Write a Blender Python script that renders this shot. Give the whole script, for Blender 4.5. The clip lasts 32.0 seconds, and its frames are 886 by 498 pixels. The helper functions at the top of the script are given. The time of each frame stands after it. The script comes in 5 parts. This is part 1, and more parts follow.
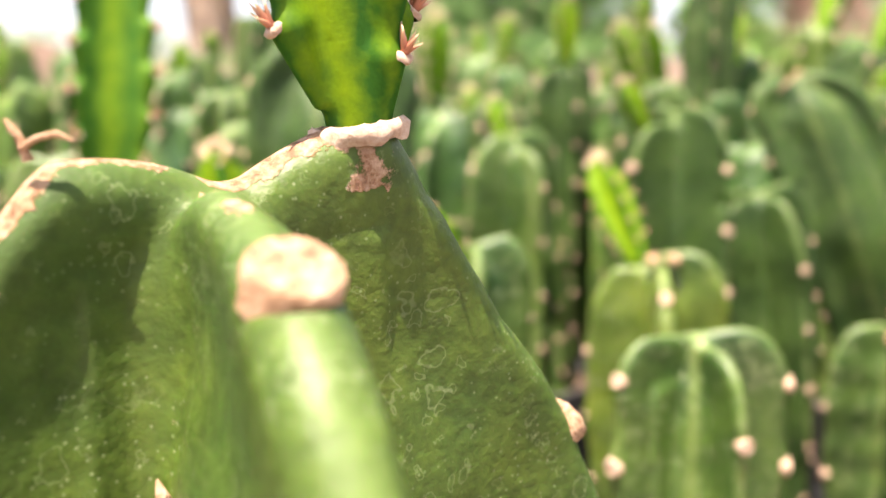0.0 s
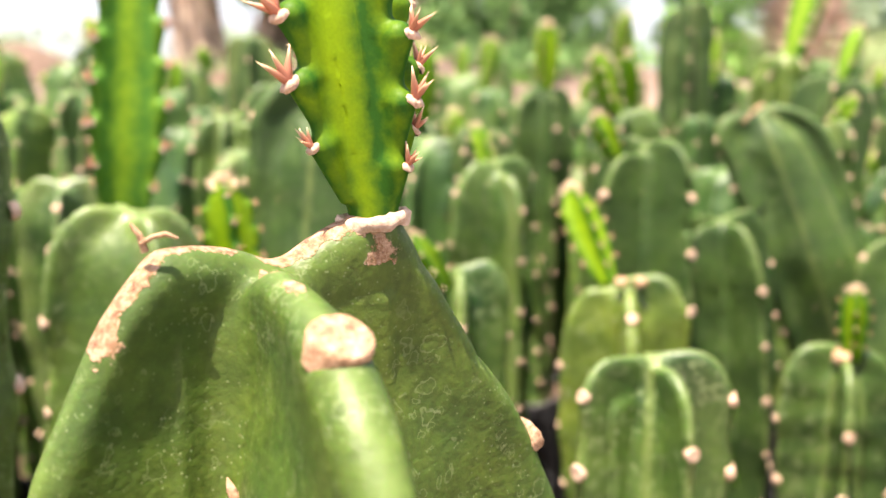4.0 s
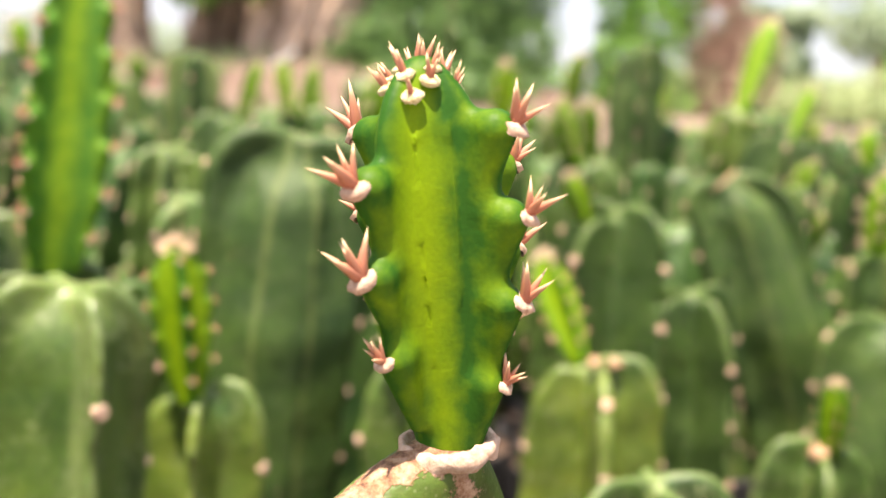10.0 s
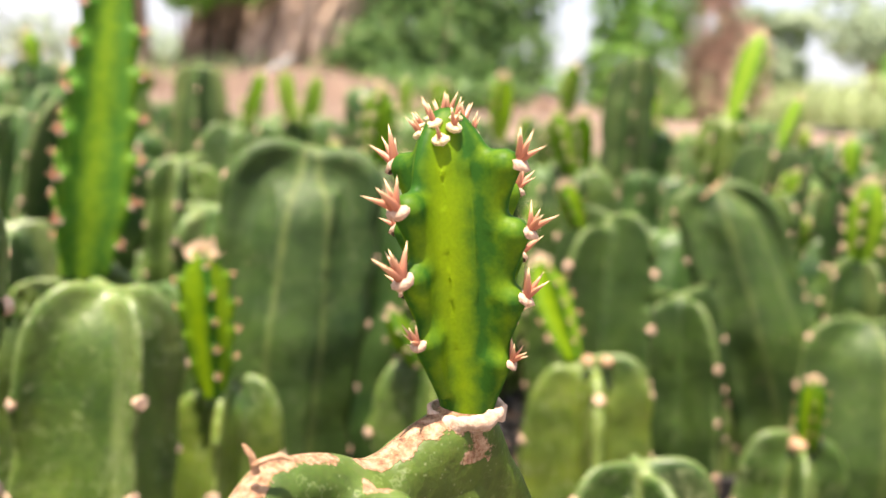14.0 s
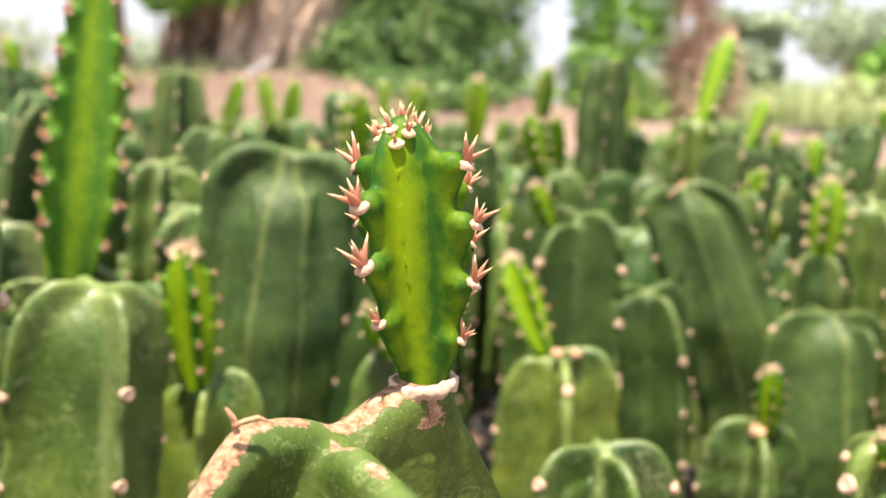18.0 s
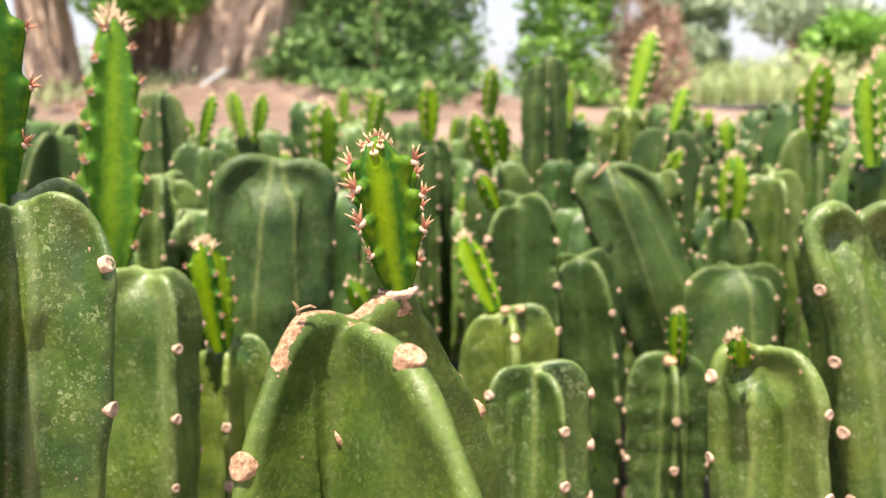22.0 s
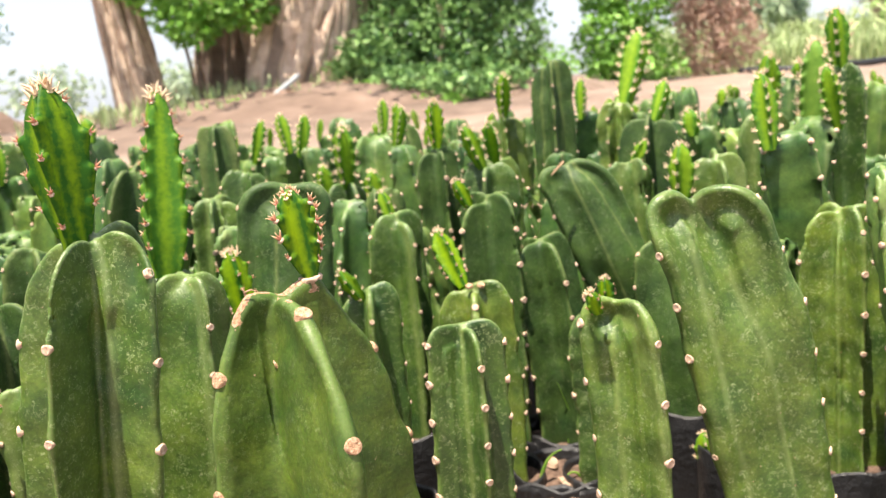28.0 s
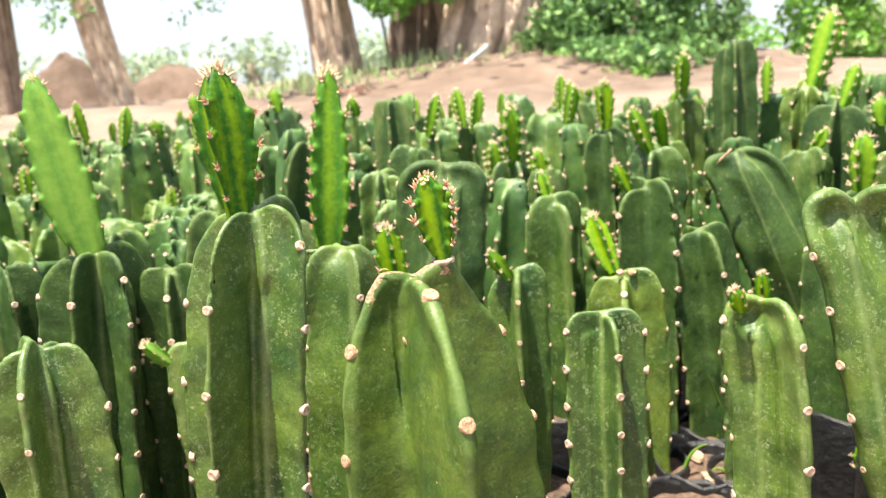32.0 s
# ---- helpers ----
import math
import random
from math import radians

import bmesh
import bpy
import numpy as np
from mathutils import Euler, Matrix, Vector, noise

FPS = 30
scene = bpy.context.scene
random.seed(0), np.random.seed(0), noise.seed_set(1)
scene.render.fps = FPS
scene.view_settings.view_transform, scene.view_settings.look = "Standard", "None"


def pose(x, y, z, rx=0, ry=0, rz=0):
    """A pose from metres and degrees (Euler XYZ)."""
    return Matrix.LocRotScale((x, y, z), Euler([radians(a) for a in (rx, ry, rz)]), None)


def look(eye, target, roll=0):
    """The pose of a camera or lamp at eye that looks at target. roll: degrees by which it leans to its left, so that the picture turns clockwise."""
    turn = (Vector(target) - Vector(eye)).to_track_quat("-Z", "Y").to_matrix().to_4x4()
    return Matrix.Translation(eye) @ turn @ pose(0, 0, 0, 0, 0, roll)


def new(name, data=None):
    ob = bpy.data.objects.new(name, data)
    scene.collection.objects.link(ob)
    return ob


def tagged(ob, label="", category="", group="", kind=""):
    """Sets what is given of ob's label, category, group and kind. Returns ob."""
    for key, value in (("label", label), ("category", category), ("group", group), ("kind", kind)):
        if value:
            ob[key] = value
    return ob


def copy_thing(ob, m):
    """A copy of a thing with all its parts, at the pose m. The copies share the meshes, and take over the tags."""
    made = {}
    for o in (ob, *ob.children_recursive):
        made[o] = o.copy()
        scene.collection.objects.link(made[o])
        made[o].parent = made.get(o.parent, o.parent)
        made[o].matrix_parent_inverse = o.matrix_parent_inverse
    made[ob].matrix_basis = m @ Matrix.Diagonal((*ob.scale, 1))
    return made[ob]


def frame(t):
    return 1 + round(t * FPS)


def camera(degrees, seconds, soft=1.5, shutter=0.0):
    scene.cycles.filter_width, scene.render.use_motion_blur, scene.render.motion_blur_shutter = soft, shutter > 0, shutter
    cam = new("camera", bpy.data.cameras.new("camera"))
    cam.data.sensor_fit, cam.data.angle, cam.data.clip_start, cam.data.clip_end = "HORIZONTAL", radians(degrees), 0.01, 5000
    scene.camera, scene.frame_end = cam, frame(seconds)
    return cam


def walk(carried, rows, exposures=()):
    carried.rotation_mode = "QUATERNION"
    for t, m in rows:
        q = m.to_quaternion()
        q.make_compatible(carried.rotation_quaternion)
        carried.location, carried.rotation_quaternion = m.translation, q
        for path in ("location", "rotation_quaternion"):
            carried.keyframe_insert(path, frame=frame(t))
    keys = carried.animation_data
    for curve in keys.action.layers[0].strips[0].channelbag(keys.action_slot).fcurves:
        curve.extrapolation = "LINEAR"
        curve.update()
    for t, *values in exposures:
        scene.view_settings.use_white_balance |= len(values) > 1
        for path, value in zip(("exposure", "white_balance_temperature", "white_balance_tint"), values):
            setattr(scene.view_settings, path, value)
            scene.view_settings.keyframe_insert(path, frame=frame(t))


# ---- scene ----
cam = camera(51.30, 32.0)
PATH = [
    (0, (0.05602, 0.06190, 0.52255), (-0.01639, 2.02333, 0.13841), -0.69),
    (0.5, (0.06038, 0.05765, 0.52508), (-0.03647, 2.01864, 0.14410), -0.27),
    (1, (0.05698, 0.05569, 0.53308), (-0.02186, 2.01472, 0.13814), 0.45),
    (1.5, (0.05631, 0.04699, 0.53668), (-0.02475, 2.00692, 0.14668), 0.21),
    (2, (0.05309, 0.03829, 0.53907), (0.01019, 1.99949, 0.14937), 0.00),
    (2.5, (0.05946, 0.03301, 0.53816), (-0.02592, 1.99257, 0.14721), -0.03),
    (4.5, (0.05235, 0.01344, 0.54650), (0.03477, 1.97987, 0.18202), -0.08),
    (5, (0.04870, 0.00784, 0.55358), (0.03879, 1.97592, 0.19780), -0.27),
    (5.5, (0.04793, 0.00193, 0.55769), (0.04257, 1.97203, 0.21320), -0.21),
    (6, (0.04597, 0.00193, 0.55968), (0.04474, 1.97092, 0.20887), -0.11),
    (6.5, (0.04550, 0.00272, 0.56059), (0.04265, 1.97421, 0.22408), 0.24),
    (7, (0.04039, -0.00088, 0.56613), (0.04847, 1.96919, 0.22153), 0.32),
    (7.5, (0.05228, -0.01754, 0.56029), (0.07779, 1.95180, 0.21232), 0.41),
    (8, (0.05657, -0.02666, 0.55519), (0.11110, 1.94191, 0.20623), 0.92),
    (8.5, (0.03900, -0.02970, 0.56708), (0.13870, 1.93449, 0.20373), 1.87),
    (9, (0.03958, -0.00081, 0.57171), (0.17726, 1.95952, 0.20002), 2.93),
    (9.5, (0.03239, 0.06827, 0.56350), (0.18669, 2.02923, 0.20179), 4.11),
    (10, (0.02691, 0.06877, 0.56529), (0.16352, 2.03539, 0.22802), 4.04),
    (10.5, (0.02540, 0.06665, 0.56810), (0.15224, 2.03329, 0.22721), 4.75),
    (11, (0.02531, 0.05788, 0.57143), (0.15297, 2.02469, 0.23175), 4.69),
    (11.5, (0.02432, 0.05434, 0.56941), (0.15493, 2.02193, 0.23547), 4.88),
    (12, (0.02481, 0.04810, 0.56857), (0.15722, 2.01602, 0.23725), 4.90),
    (12.5, (0.02033, 0.04587, 0.56819), (0.15802, 2.01357, 0.23771), 4.74),
    (13, (0.01983, 0.03980, 0.56967), (0.15515, 2.00765, 0.23912), 4.45),
    (13.5, (0.01974, 0.03587, 0.57086), (0.16116, 2.00365, 0.24245), 4.27),
    (14, (0.01995, 0.03228, 0.57187), (0.16464, 2.00007, 0.24496), 4.01),
    (14.5, (0.01968, 0.03060, 0.57228), (0.16930, 1.99842, 0.24781), 3.78),
    (16.5, (0.02060, 0.01833, 0.57318), (0.19291, 1.98577, 0.25777), 3.73),
    (17, (0.02461, 0.00990, 0.57474), (0.20337, 1.97640, 0.25710), 3.61),
    (17.5, (0.02274, 0.00888, 0.57482), (0.20650, 1.97473, 0.25592), 3.65),
    (18, (0.02336, 0.00859, 0.57370), (0.20751, 1.97418, 0.25350), 3.69),
    (18.5, (0.01801, 0.01101, 0.57025), (0.20663, 1.97624, 0.25039), 3.69),
    (19, (0.01658, 0.00389, 0.57216), (0.20924, 1.96892, 0.25353), 3.79),
    (19.5, (0.01418, -0.00661, 0.57724), (0.22009, 1.95764, 0.26206), 3.39),
    (20, (0.01919, -0.00768, 0.57435), (0.25279, 1.95391, 0.26193), 3.36),
    (20.5, (0.01715, -0.03093, 0.58433), (0.29342, 1.92355, 0.26237), 2.93),
    (21, (0.00241, -0.06253, 0.57733), (0.29305, 1.88804, 0.24442), 1.93),
    (21.5, (0.02188, -0.11001, 0.58146), (0.28361, 1.84439, 0.24707), 0.80),
    (22, (0.01173, -0.13148, 0.58342), (0.26957, 1.82517, 0.25930), 0.19),
    (22.5, (0.02479, -0.15672, 0.58901), (0.29232, 1.80220, 0.28725), -0.61),
    (23, (0.02835, -0.17869, 0.59740), (0.30770, 1.78052, 0.30851), -1.01),
    (23.5, (0.02894, -0.18087, 0.59750), (0.29503, 1.78173, 0.31934), -1.89),
    (24, (0.02819, -0.18793, 0.59972), (0.28584, 1.77577, 0.32130), -2.14),
    (24.5, (0.02529, -0.18728, 0.59921), (0.28469, 1.77261, 0.29668), -1.41),
    (25, (0.02441, -0.16238, 0.59800), (0.28034, 1.79104, 0.25355), -0.05),
    (25.5, (0.02165, -0.17142, 0.59555), (0.28311, 1.77944, 0.24088), 0.57),
    (27.5, (0.06033, -0.31114, 0.62203), (0.21680, 1.65347, 0.28167), -2.37),
    (28, (0.10320, -0.36407, 0.62363), (0.16922, 1.60428, 0.27546), -4.82),
    (28.5, (0.11274, -0.36554, 0.61114), (0.10419, 1.60143, 0.24929), -6.07),
    (29, (0.10303, -0.36090, 0.61074), (0.01547, 1.60112, 0.23283), -5.92),
    (29.5, (0.09834, -0.34471, 0.62532), (-0.07263, 1.60525, 0.21491), -5.02),
    (30, (0.11204, -0.34201, 0.61384), (-0.12824, 1.59950, 0.19814), -4.61),
    (30.5, (0.12256, -0.35458, 0.61968), (-0.15081, 1.58255, 0.20400), -4.07),
    (31, (0.12311, -0.36520, 0.62278), (-0.17546, 1.57083, 0.21946), -3.97),
    (31.5, (0.12960, -0.37797, 0.63049), (-0.18681, 1.55742, 0.23787), -3.77),
    (32, (0.13650, -0.37506, 0.63352), (-0.19189, 1.56087, 0.25362), -3.74),
]
walk(cam, [(t, look(eye, target, roll)) for t, eye, target, roll in PATH], [(0.0, 1.84, 6700, 18), (6.0, 1.76, 6700, 18), (10.0, 1.58, 6800, 19), (20.0, 1.44, 6750, 18), (25.0, 1.32, 6600, 17), (28.0, 1.48, 6500, 13), (32.0, 1.70, 6400, 8)])

SOIL = 0.185

# ---- world, sun ----
SUN_EL, SUN_AZ = 74.0, 214.0   # degrees; azimuth from +y clockwise, where the sun stands
world = bpy.data.worlds.new("world")
scene.world = world
world.use_nodes = True
wn = world.node_tree.nodes
sky = wn.new("ShaderNodeTexSky")
sky.sky_type, sky.sun_disc = "NISHITA", False
sky.sun_elevation, sky.sun_rotation = radians(SUN_EL), radians(SUN_AZ)
sky.air_density, sky.dust_density = 1.0, 2.0
wn["Background"].inputs["Strength"].default_value = 0.074
haze = wn.new("ShaderNodeMix")
haze.data_type = "RGBA"
haze.inputs[0].default_value = 0.6
haze.inputs[7].default_value = (5.9, 6.3, 6.8, 1)
world.node_tree.links.new(sky.outputs[0], haze.inputs[6])
world.node_tree.links.new(haze.outputs[2], wn["Background"].inputs["Color"])
sun_data = bpy.data.lights.new("sun", "SUN")
sun_data.energy, sun_data.angle, sun_data.color = 5.0, radians(0.6), (1.0, 0.91, 0.75)
sun = new("sun", sun_data)
sun_way = Vector((math.sin(radians(SUN_AZ)) * math.cos(radians(SUN_EL)), math.cos(radians(SUN_AZ)) * math.cos(radians(SUN_EL)), math.sin(radians(SUN_EL))))
sun.matrix_world = look((0, 0, 8), Vector((0, 0, 8)) - sun_way)


# ---- materials ----
def material(name, rough=0.6):
    m = bpy.data.materials.new(name)
    m.use_nodes = True
    b = m.node_tree.nodes["Principled BSDF"]
    b.inputs["Roughness"].default_value = rough
    return m, m.node_tree, b


def nd(tree, kind, **inputs):
    n = tree.nodes.new(kind)
    for k, v in inputs.items():
        n.inputs[k.replace("_", " ")].default_value = v
    return n


def ramp(tree, source, stops):
    n = tree.nodes.new("ShaderNodeValToRGB")
    e = n.color_ramp.elements
    while len(e) < len(stops):
        e.new(0.5)
    for el, (p, c) in zip(e, stops):
        el.position, el.color = p, (*c, 1)
    tree.links.new(source, n.inputs[0])
    return n.outputs[0]


def mix(tree, fac, a, b, blend="MIX"):
    n = tree.nodes.new("ShaderNodeMix")
    n.data_type, n.blend_type = "RGBA", blend
    for socket, v in ((n.inputs[0], fac), (n.inputs[6], a), (n.inputs[7], b)):
        if isinstance(v, (int, float)):
            socket.default_value = v
        elif isinstance(v, tuple):
            socket.default_value = (*v, 1)
        else:
            tree.links.new(v, socket)
    return n.outputs[2]


def math_node(tree, op, a, b=0.0):
    n = tree.nodes.new("ShaderNodeMath")
    n.operation = op
    for socket, v in zip(n.inputs, (a, b)):
        if isinstance(v, (int, float)):
            socket.default_value = v
        else:
            tree.links.new(v, socket)
    return n.outputs[0]


def coords(tree, what="Object"):
    return tree.nodes.new("ShaderNodeTexCoord").outputs[what]


def noise_tex(tree, vec, scale, detail=4.0, rough=0.55):
    n = nd(tree, "ShaderNodeTexNoise", Scale=scale, Detail=detail, Roughness=rough)
    tree.links.new(vec, n.inputs["Vector"])
    return n.outputs["Fac"]


def bump(tree, b, height, strength, distance):
    n = nd(tree, "ShaderNodeBump", Strength=strength, Distance=distance)
    tree.links.new(height, n.inputs["Height"])
    tree.links.new(n.outputs[0], b.inputs["Normal"])


def attribute(tree, name):
    n = tree.nodes.new("ShaderNodeAttribute")
    n.attribute_name = name
    return n.outputs["Fac"]


def skin_material(name, dark, light, rim, spots=True, random_tone=True, dull=0.0):
    """Waxy cactus skin: two greens, a paler rim on the ribs, dried water rings and specks, corky scars."""
    m, t, b = material(name, 0.36)
    v = coords(t)
    base = ramp(t, noise_tex(t, v, 26, 3, 0.5), [(0.28, dark), (0.50, tuple(0.5 * (p + q) for p, q in zip(dark, light))), (0.72, light)])
    blot = ramp(t, noise_tex(t, v, 120, 4, 0.6), [(0.32, (0.72, 0.76, 0.7)), (0.5, (1.0, 1.0, 1.0)), (0.70, (1.3, 1.22, 1.15))])
    base = mix(t, 0.8, base, blot, "MULTIPLY")
    fine = noise_tex(t, v, 420, 3)
    base = mix(t, 0.35, base, ramp(t, fine, [(0.3, (0.35, 0.4, 0.35)), (0.7, (1.5, 1.5, 1.4))]), "MULTIPLY")
    if random_tone:
        info = t.nodes.new("ShaderNodeObjectInfo")
        base = mix(t, 0.75, base, ramp(t, info.outputs["Random"], [(0.0, (0.34, 0.50, 0.46)), (0.35, (0.65, 0.80, 0.74)), (0.7, (1.0, 1.02, 0.9)), (1.0, (1.5, 1.3, 0.8))]), "MULTIPLY")
    rim_f = math_node(t, "MULTIPLY", ramp(t, attribute(t, "crest"), [(0.86, (0, 0, 0)), (0.99, (1, 1, 1))]), noise_tex(t, v, 60))
    base = mix(t, rim_f, base, rim)
    if spots:
        for scale, width, thick in ((150, 0.33, 0.035), (300, 0.29, 0.05)):
            vor = nd(t, "ShaderNodeTexVoronoi", Scale=scale, Randomness=1.0)
            bent = t.nodes.new("ShaderNodeVectorMath")
            bent.operation = "MULTIPLY_ADD"
            wob = nd(t, "ShaderNodeTexNoise", Scale=scale * 1.7, Detail=2.0)
            t.links.new(v, wob.inputs["Vector"])
            t.links.new(wob.outputs["Color"], bent.inputs[0])
            bent.inputs[1].default_value = (1.2 / scale,) * 3
            t.links.new(v, bent.inputs[2])
            t.links.new(bent.outputs[0], vor.inputs["Vector"])
            ring = ramp(t, vor.outputs["Distance"], [(width - thick - 0.03, (0.05, 0.05, 0.05)), (width - thick, (1, 1, 1)), (width, (1, 1, 1)), (width + 0.03, (0, 0, 0))])
            where = ramp(t, noise_tex(t, v, 34, 2), [(0.34, (0, 0, 0)), (0.56, (1, 1, 1))])
            one = ramp(t, vor.outputs["Color"], [(0.50, (0, 0, 0)), (0.54, (1, 1, 1))])
            f = math_node(t, "MULTIPLY", math_node(t, "MULTIPLY", ring, where), math_node(t, "MULTIPLY", one, 0.5 * spots))
            base = mix(t, f, base, (0.33, 0.39, 0.20))
        dots = nd(t, "ShaderNodeTexVoronoi", Scale=620.0, Randomness=1.0)
        t.links.new(v, dots.inputs["Vector"])
        speck = math_node(t, "MULTIPLY", ramp(t, dots.outputs["Distance"], [(0.11, (1, 1, 1)), (0.19, (0, 0, 0))]), ramp(t, noise_tex(t, v, 50, 3), [(0.34, (0, 0, 0)), (0.60, (0.8 * spots,) * 3)]))
        base = mix(t, speck, base, (0.36, 0.42, 0.23))
    scar_n = noise_tex(t, v, 520, 8, 0.75)
    scar_f = ramp(t, math_node(t, "ADD", attribute(t, "scar"), math_node(t, "MULTIPLY", math_node(t, "SUBTRACT", noise_tex(t, v, 130, 6, 0.65), 0.5), 2.4)), [(0.46, (0, 0, 0)), (0.54, (1, 1, 1))])
    cork = ramp(t, scar_n, [(0.36, (0.09, 0.045, 0.028)), (0.48, (0.33, 0.18, 0.10)), (0.66, (0.56, 0.39, 0.27))])
    base = mix(t, scar_f, base, cork)
    t.links.new(base, b.inputs["Base Color"])
    rough = mix(t, scar_f, ramp(t, noise_tex(t, v, 45), [(0.3, (0.36 + dull,) * 3), (0.7, (0.56 + dull,) * 3)]), (0.9, 0.9, 0.9))
    t.links.new(rough, b.inputs["Roughness"])
    b.inputs["Specular IOR Level"].default_value = 0.5 - 1.6 * dull
    b.inputs["Subsurface Weight"].default_value = 0.12
    b.inputs["Subsurface Radius"].default_value = (0.3, 1.0, 0.15)
    b.inputs["Subsurface Scale"].default_value = 0.004
    h = math_node(t, "ADD", math_node(t, "MULTIPLY", fine, 0.25), math_node(t, "ADD", noise_tex(t, v, 55, 5), math_node(t, "MULTIPLY", math_node(t, "MULTIPLY", scar_f, scar_n), 2.5)))
    bump(t, b, h, 0.5, 0.0022)
    return m


SKIN = skin_material("cactus_skin", (0.020, 0.060, 0.012), (0.110, 0.168, 0.026), (0.19, 0.25, 0.07), 1.25, True, 0.0)
SKIN_DARK = skin_material("dark_cactus_skin", (0.015, 0.042, 0.010), (0.054, 0.101, 0.019), (0.16, 0.20, 0.06), 0.5, False, 0.12)
SKIN_MID = skin_material("even_cactus_skin", (0.022, 0.062, 0.012), (0.104, 0.160, 0.024), (0.18, 0.24, 0.08), 1.25, False, 0.0)
SKIN_SUN = skin_material("hero_cactus_skin", (0.022, 0.057, 0.009), (0.083, 0.126, 0.015), (0.12, 0.18, 0.045), 0.38, False, 0.10)
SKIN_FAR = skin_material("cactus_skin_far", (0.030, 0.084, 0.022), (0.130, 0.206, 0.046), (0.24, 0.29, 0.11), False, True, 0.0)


def shoot_material(name, face, edge):
    """Young tissue that lets light through: bright faces, darker ribs."""
    m, t, b = material(name, 0.5)
    b.inputs["Specular IOR Level"].default_value = 0.22
    v = coords(t)
    base = mix(t, ramp(t, math_node(t, "ADD", attribute(t, "crest"), math_node(t, "MULTIPLY", math_node(t, "SUBTRACT", noise_tex(t, v, 220, 3), 0.5), 0.9)), [(0.05, (0, 0, 0)), (0.5, (0.35, 0.35, 0.35)), (0.95, (1, 1, 1))]), face, edge)
    base = mix(t, 0.5, base, ramp(t, noise_tex(t, v, 90, 2), [(0.3, (0.6, 0.7, 0.5)), (0.7, (1.3, 1.15, 1.1))]), "MULTIPLY")
    fine = noise_tex(t, v, 1500, 2)
    base = mix(t, 0.12, base, ramp(t, fine, [(0.3, (0.5, 0.5, 0.5)), (0.75, (1.6, 1.6, 1.5))]), "MULTIPLY")
    t.links.new(base, b.inputs["Base Color"])
    bump(t, b, fine, 0.2, 0.0004)
    thin = t.nodes.new("ShaderNodeBsdfTranslucent")
    t.links.new(base, thin.inputs["Color"])
    both = t.nodes.new("ShaderNodeMixShader")
    both.inputs[0].default_value = 0.5
    t.links.new(b.outputs[0], both.inputs[1])
    t.links.new(thin.outputs[0], both.inputs[2])
    t.links.new(both.outputs[0], t.nodes["Material Output"].inputs["Surface"])
    return m


SHOOT = shoot_material("young_shoot", (0.31, 0.50, 0.005), (0.040, 0.16, 0.016))
SHOOT_MID = shoot_material("shoot_in_row", (0.32, 0.52, 0.025), (0.09, 0.25, 0.03))
SHOOT_PALE = shoot_material("pale_shoot", (0.25, 0.43, 0.07), (0.15, 0.32, 0.055))


def rough_material(name, colours, scale, rough=0.9, relief=0.5, depth=0.002, detail=6.0, what="Object", patch=None):
    m, t, b = material(name, rough)
    v = coords(t, what)
    n = noise_tex(t, v, scale, detail, 0.65)
    big = noise_tex(t, v, scale * 0.13, 3)
    base = ramp(t, n, [(0.28 + 0.44 * i / max(1, len(colours) - 1), c) for i, c in enumerate(colours)])
    if patch:
        edge = math_node(t, "ADD", attribute(t, "earth"), math_node(t, "MULTIPLY", math_node(t, "SUBTRACT", n, 0.5), 0.9))
        base = mix(t, ramp(t, edge, [(0.35, (0, 0, 0)), (0.65, (1, 1, 1))]), base, ramp(t, n, [(0.3, patch[0]), (0.7, patch[1])]))
    base = mix(t, 0.5, base, ramp(t, big, [(0.3, (0.6, 0.6, 0.6)), (0.7, (1.35, 1.35, 1.35))]), "MULTIPLY")
    t.links.new(base, b.inputs["Base Color"])
    bump(t, b, n, relief, depth)
    return m


AREOLE = rough_material("areole_cork", [(0.27, 0.13, 0.08), (0.57, 0.39, 0.28), (0.70, 0.54, 0.43)], 420, 0.9, 0.6, 0.0008)
WOOL = rough_material("areole_wool", [(0.40, 0.23, 0.15), (0.54, 0.38, 0.28), (0.62, 0.49, 0.38)], 900, 0.95, 0.7, 0.0008)
WOOL_PALE = rough_material("tip_wool", [(0.40, 0.32, 0.12), (0.66, 0.58, 0.32), (0.74, 0.68, 0.45)], 900, 0.95, 0.7, 0.0008)
CORK = rough_material("corky_scar", [(0.11, 0.055, 0.03), (0.44, 0.26, 0.15), (0.64, 0.46, 0.33)], 620, 0.92, 0.9, 0.0015)
BAG = rough_material("black_plastic", [(0.010, 0.010, 0.011), (0.018, 0.018, 0.020)], 60, 0.38, 0.8, 0.006)
SOILM = rough_material("potting_soil", [(0.035, 0.022, 0.015), (0.10, 0.06, 0.04), (0.22, 0.14, 0.10)], 120, 0.95, 1.0, 0.006)
SAND = rough_material("sandy_earth", [(0.14, 0.095, 0.072), (0.20, 0.142, 0.11), (0.25, 0.185, 0.148)], 3.0, 0.95, 0.6, 0.02, 9.0, patch=((0.085, 0.056, 0.042), (0.185, 0.130, 0.100)))
# Brown earth with the shade of the trees put into its colour.
HEAP_SHADED = rough_material("shaded_earth", [(0.07, 0.045, 0.032), (0.12, 0.08, 0.06), (0.17, 0.115, 0.09)], 3.5, 0.95, 0.9, 0.05, 9.0)
MOUND = rough_material("mound_earth", [(0.09, 0.058, 0.043), (0.15, 0.10, 0.075), (0.20, 0.14, 0.11)], 2.2, 0.95, 0.9, 0.05, 9.0)
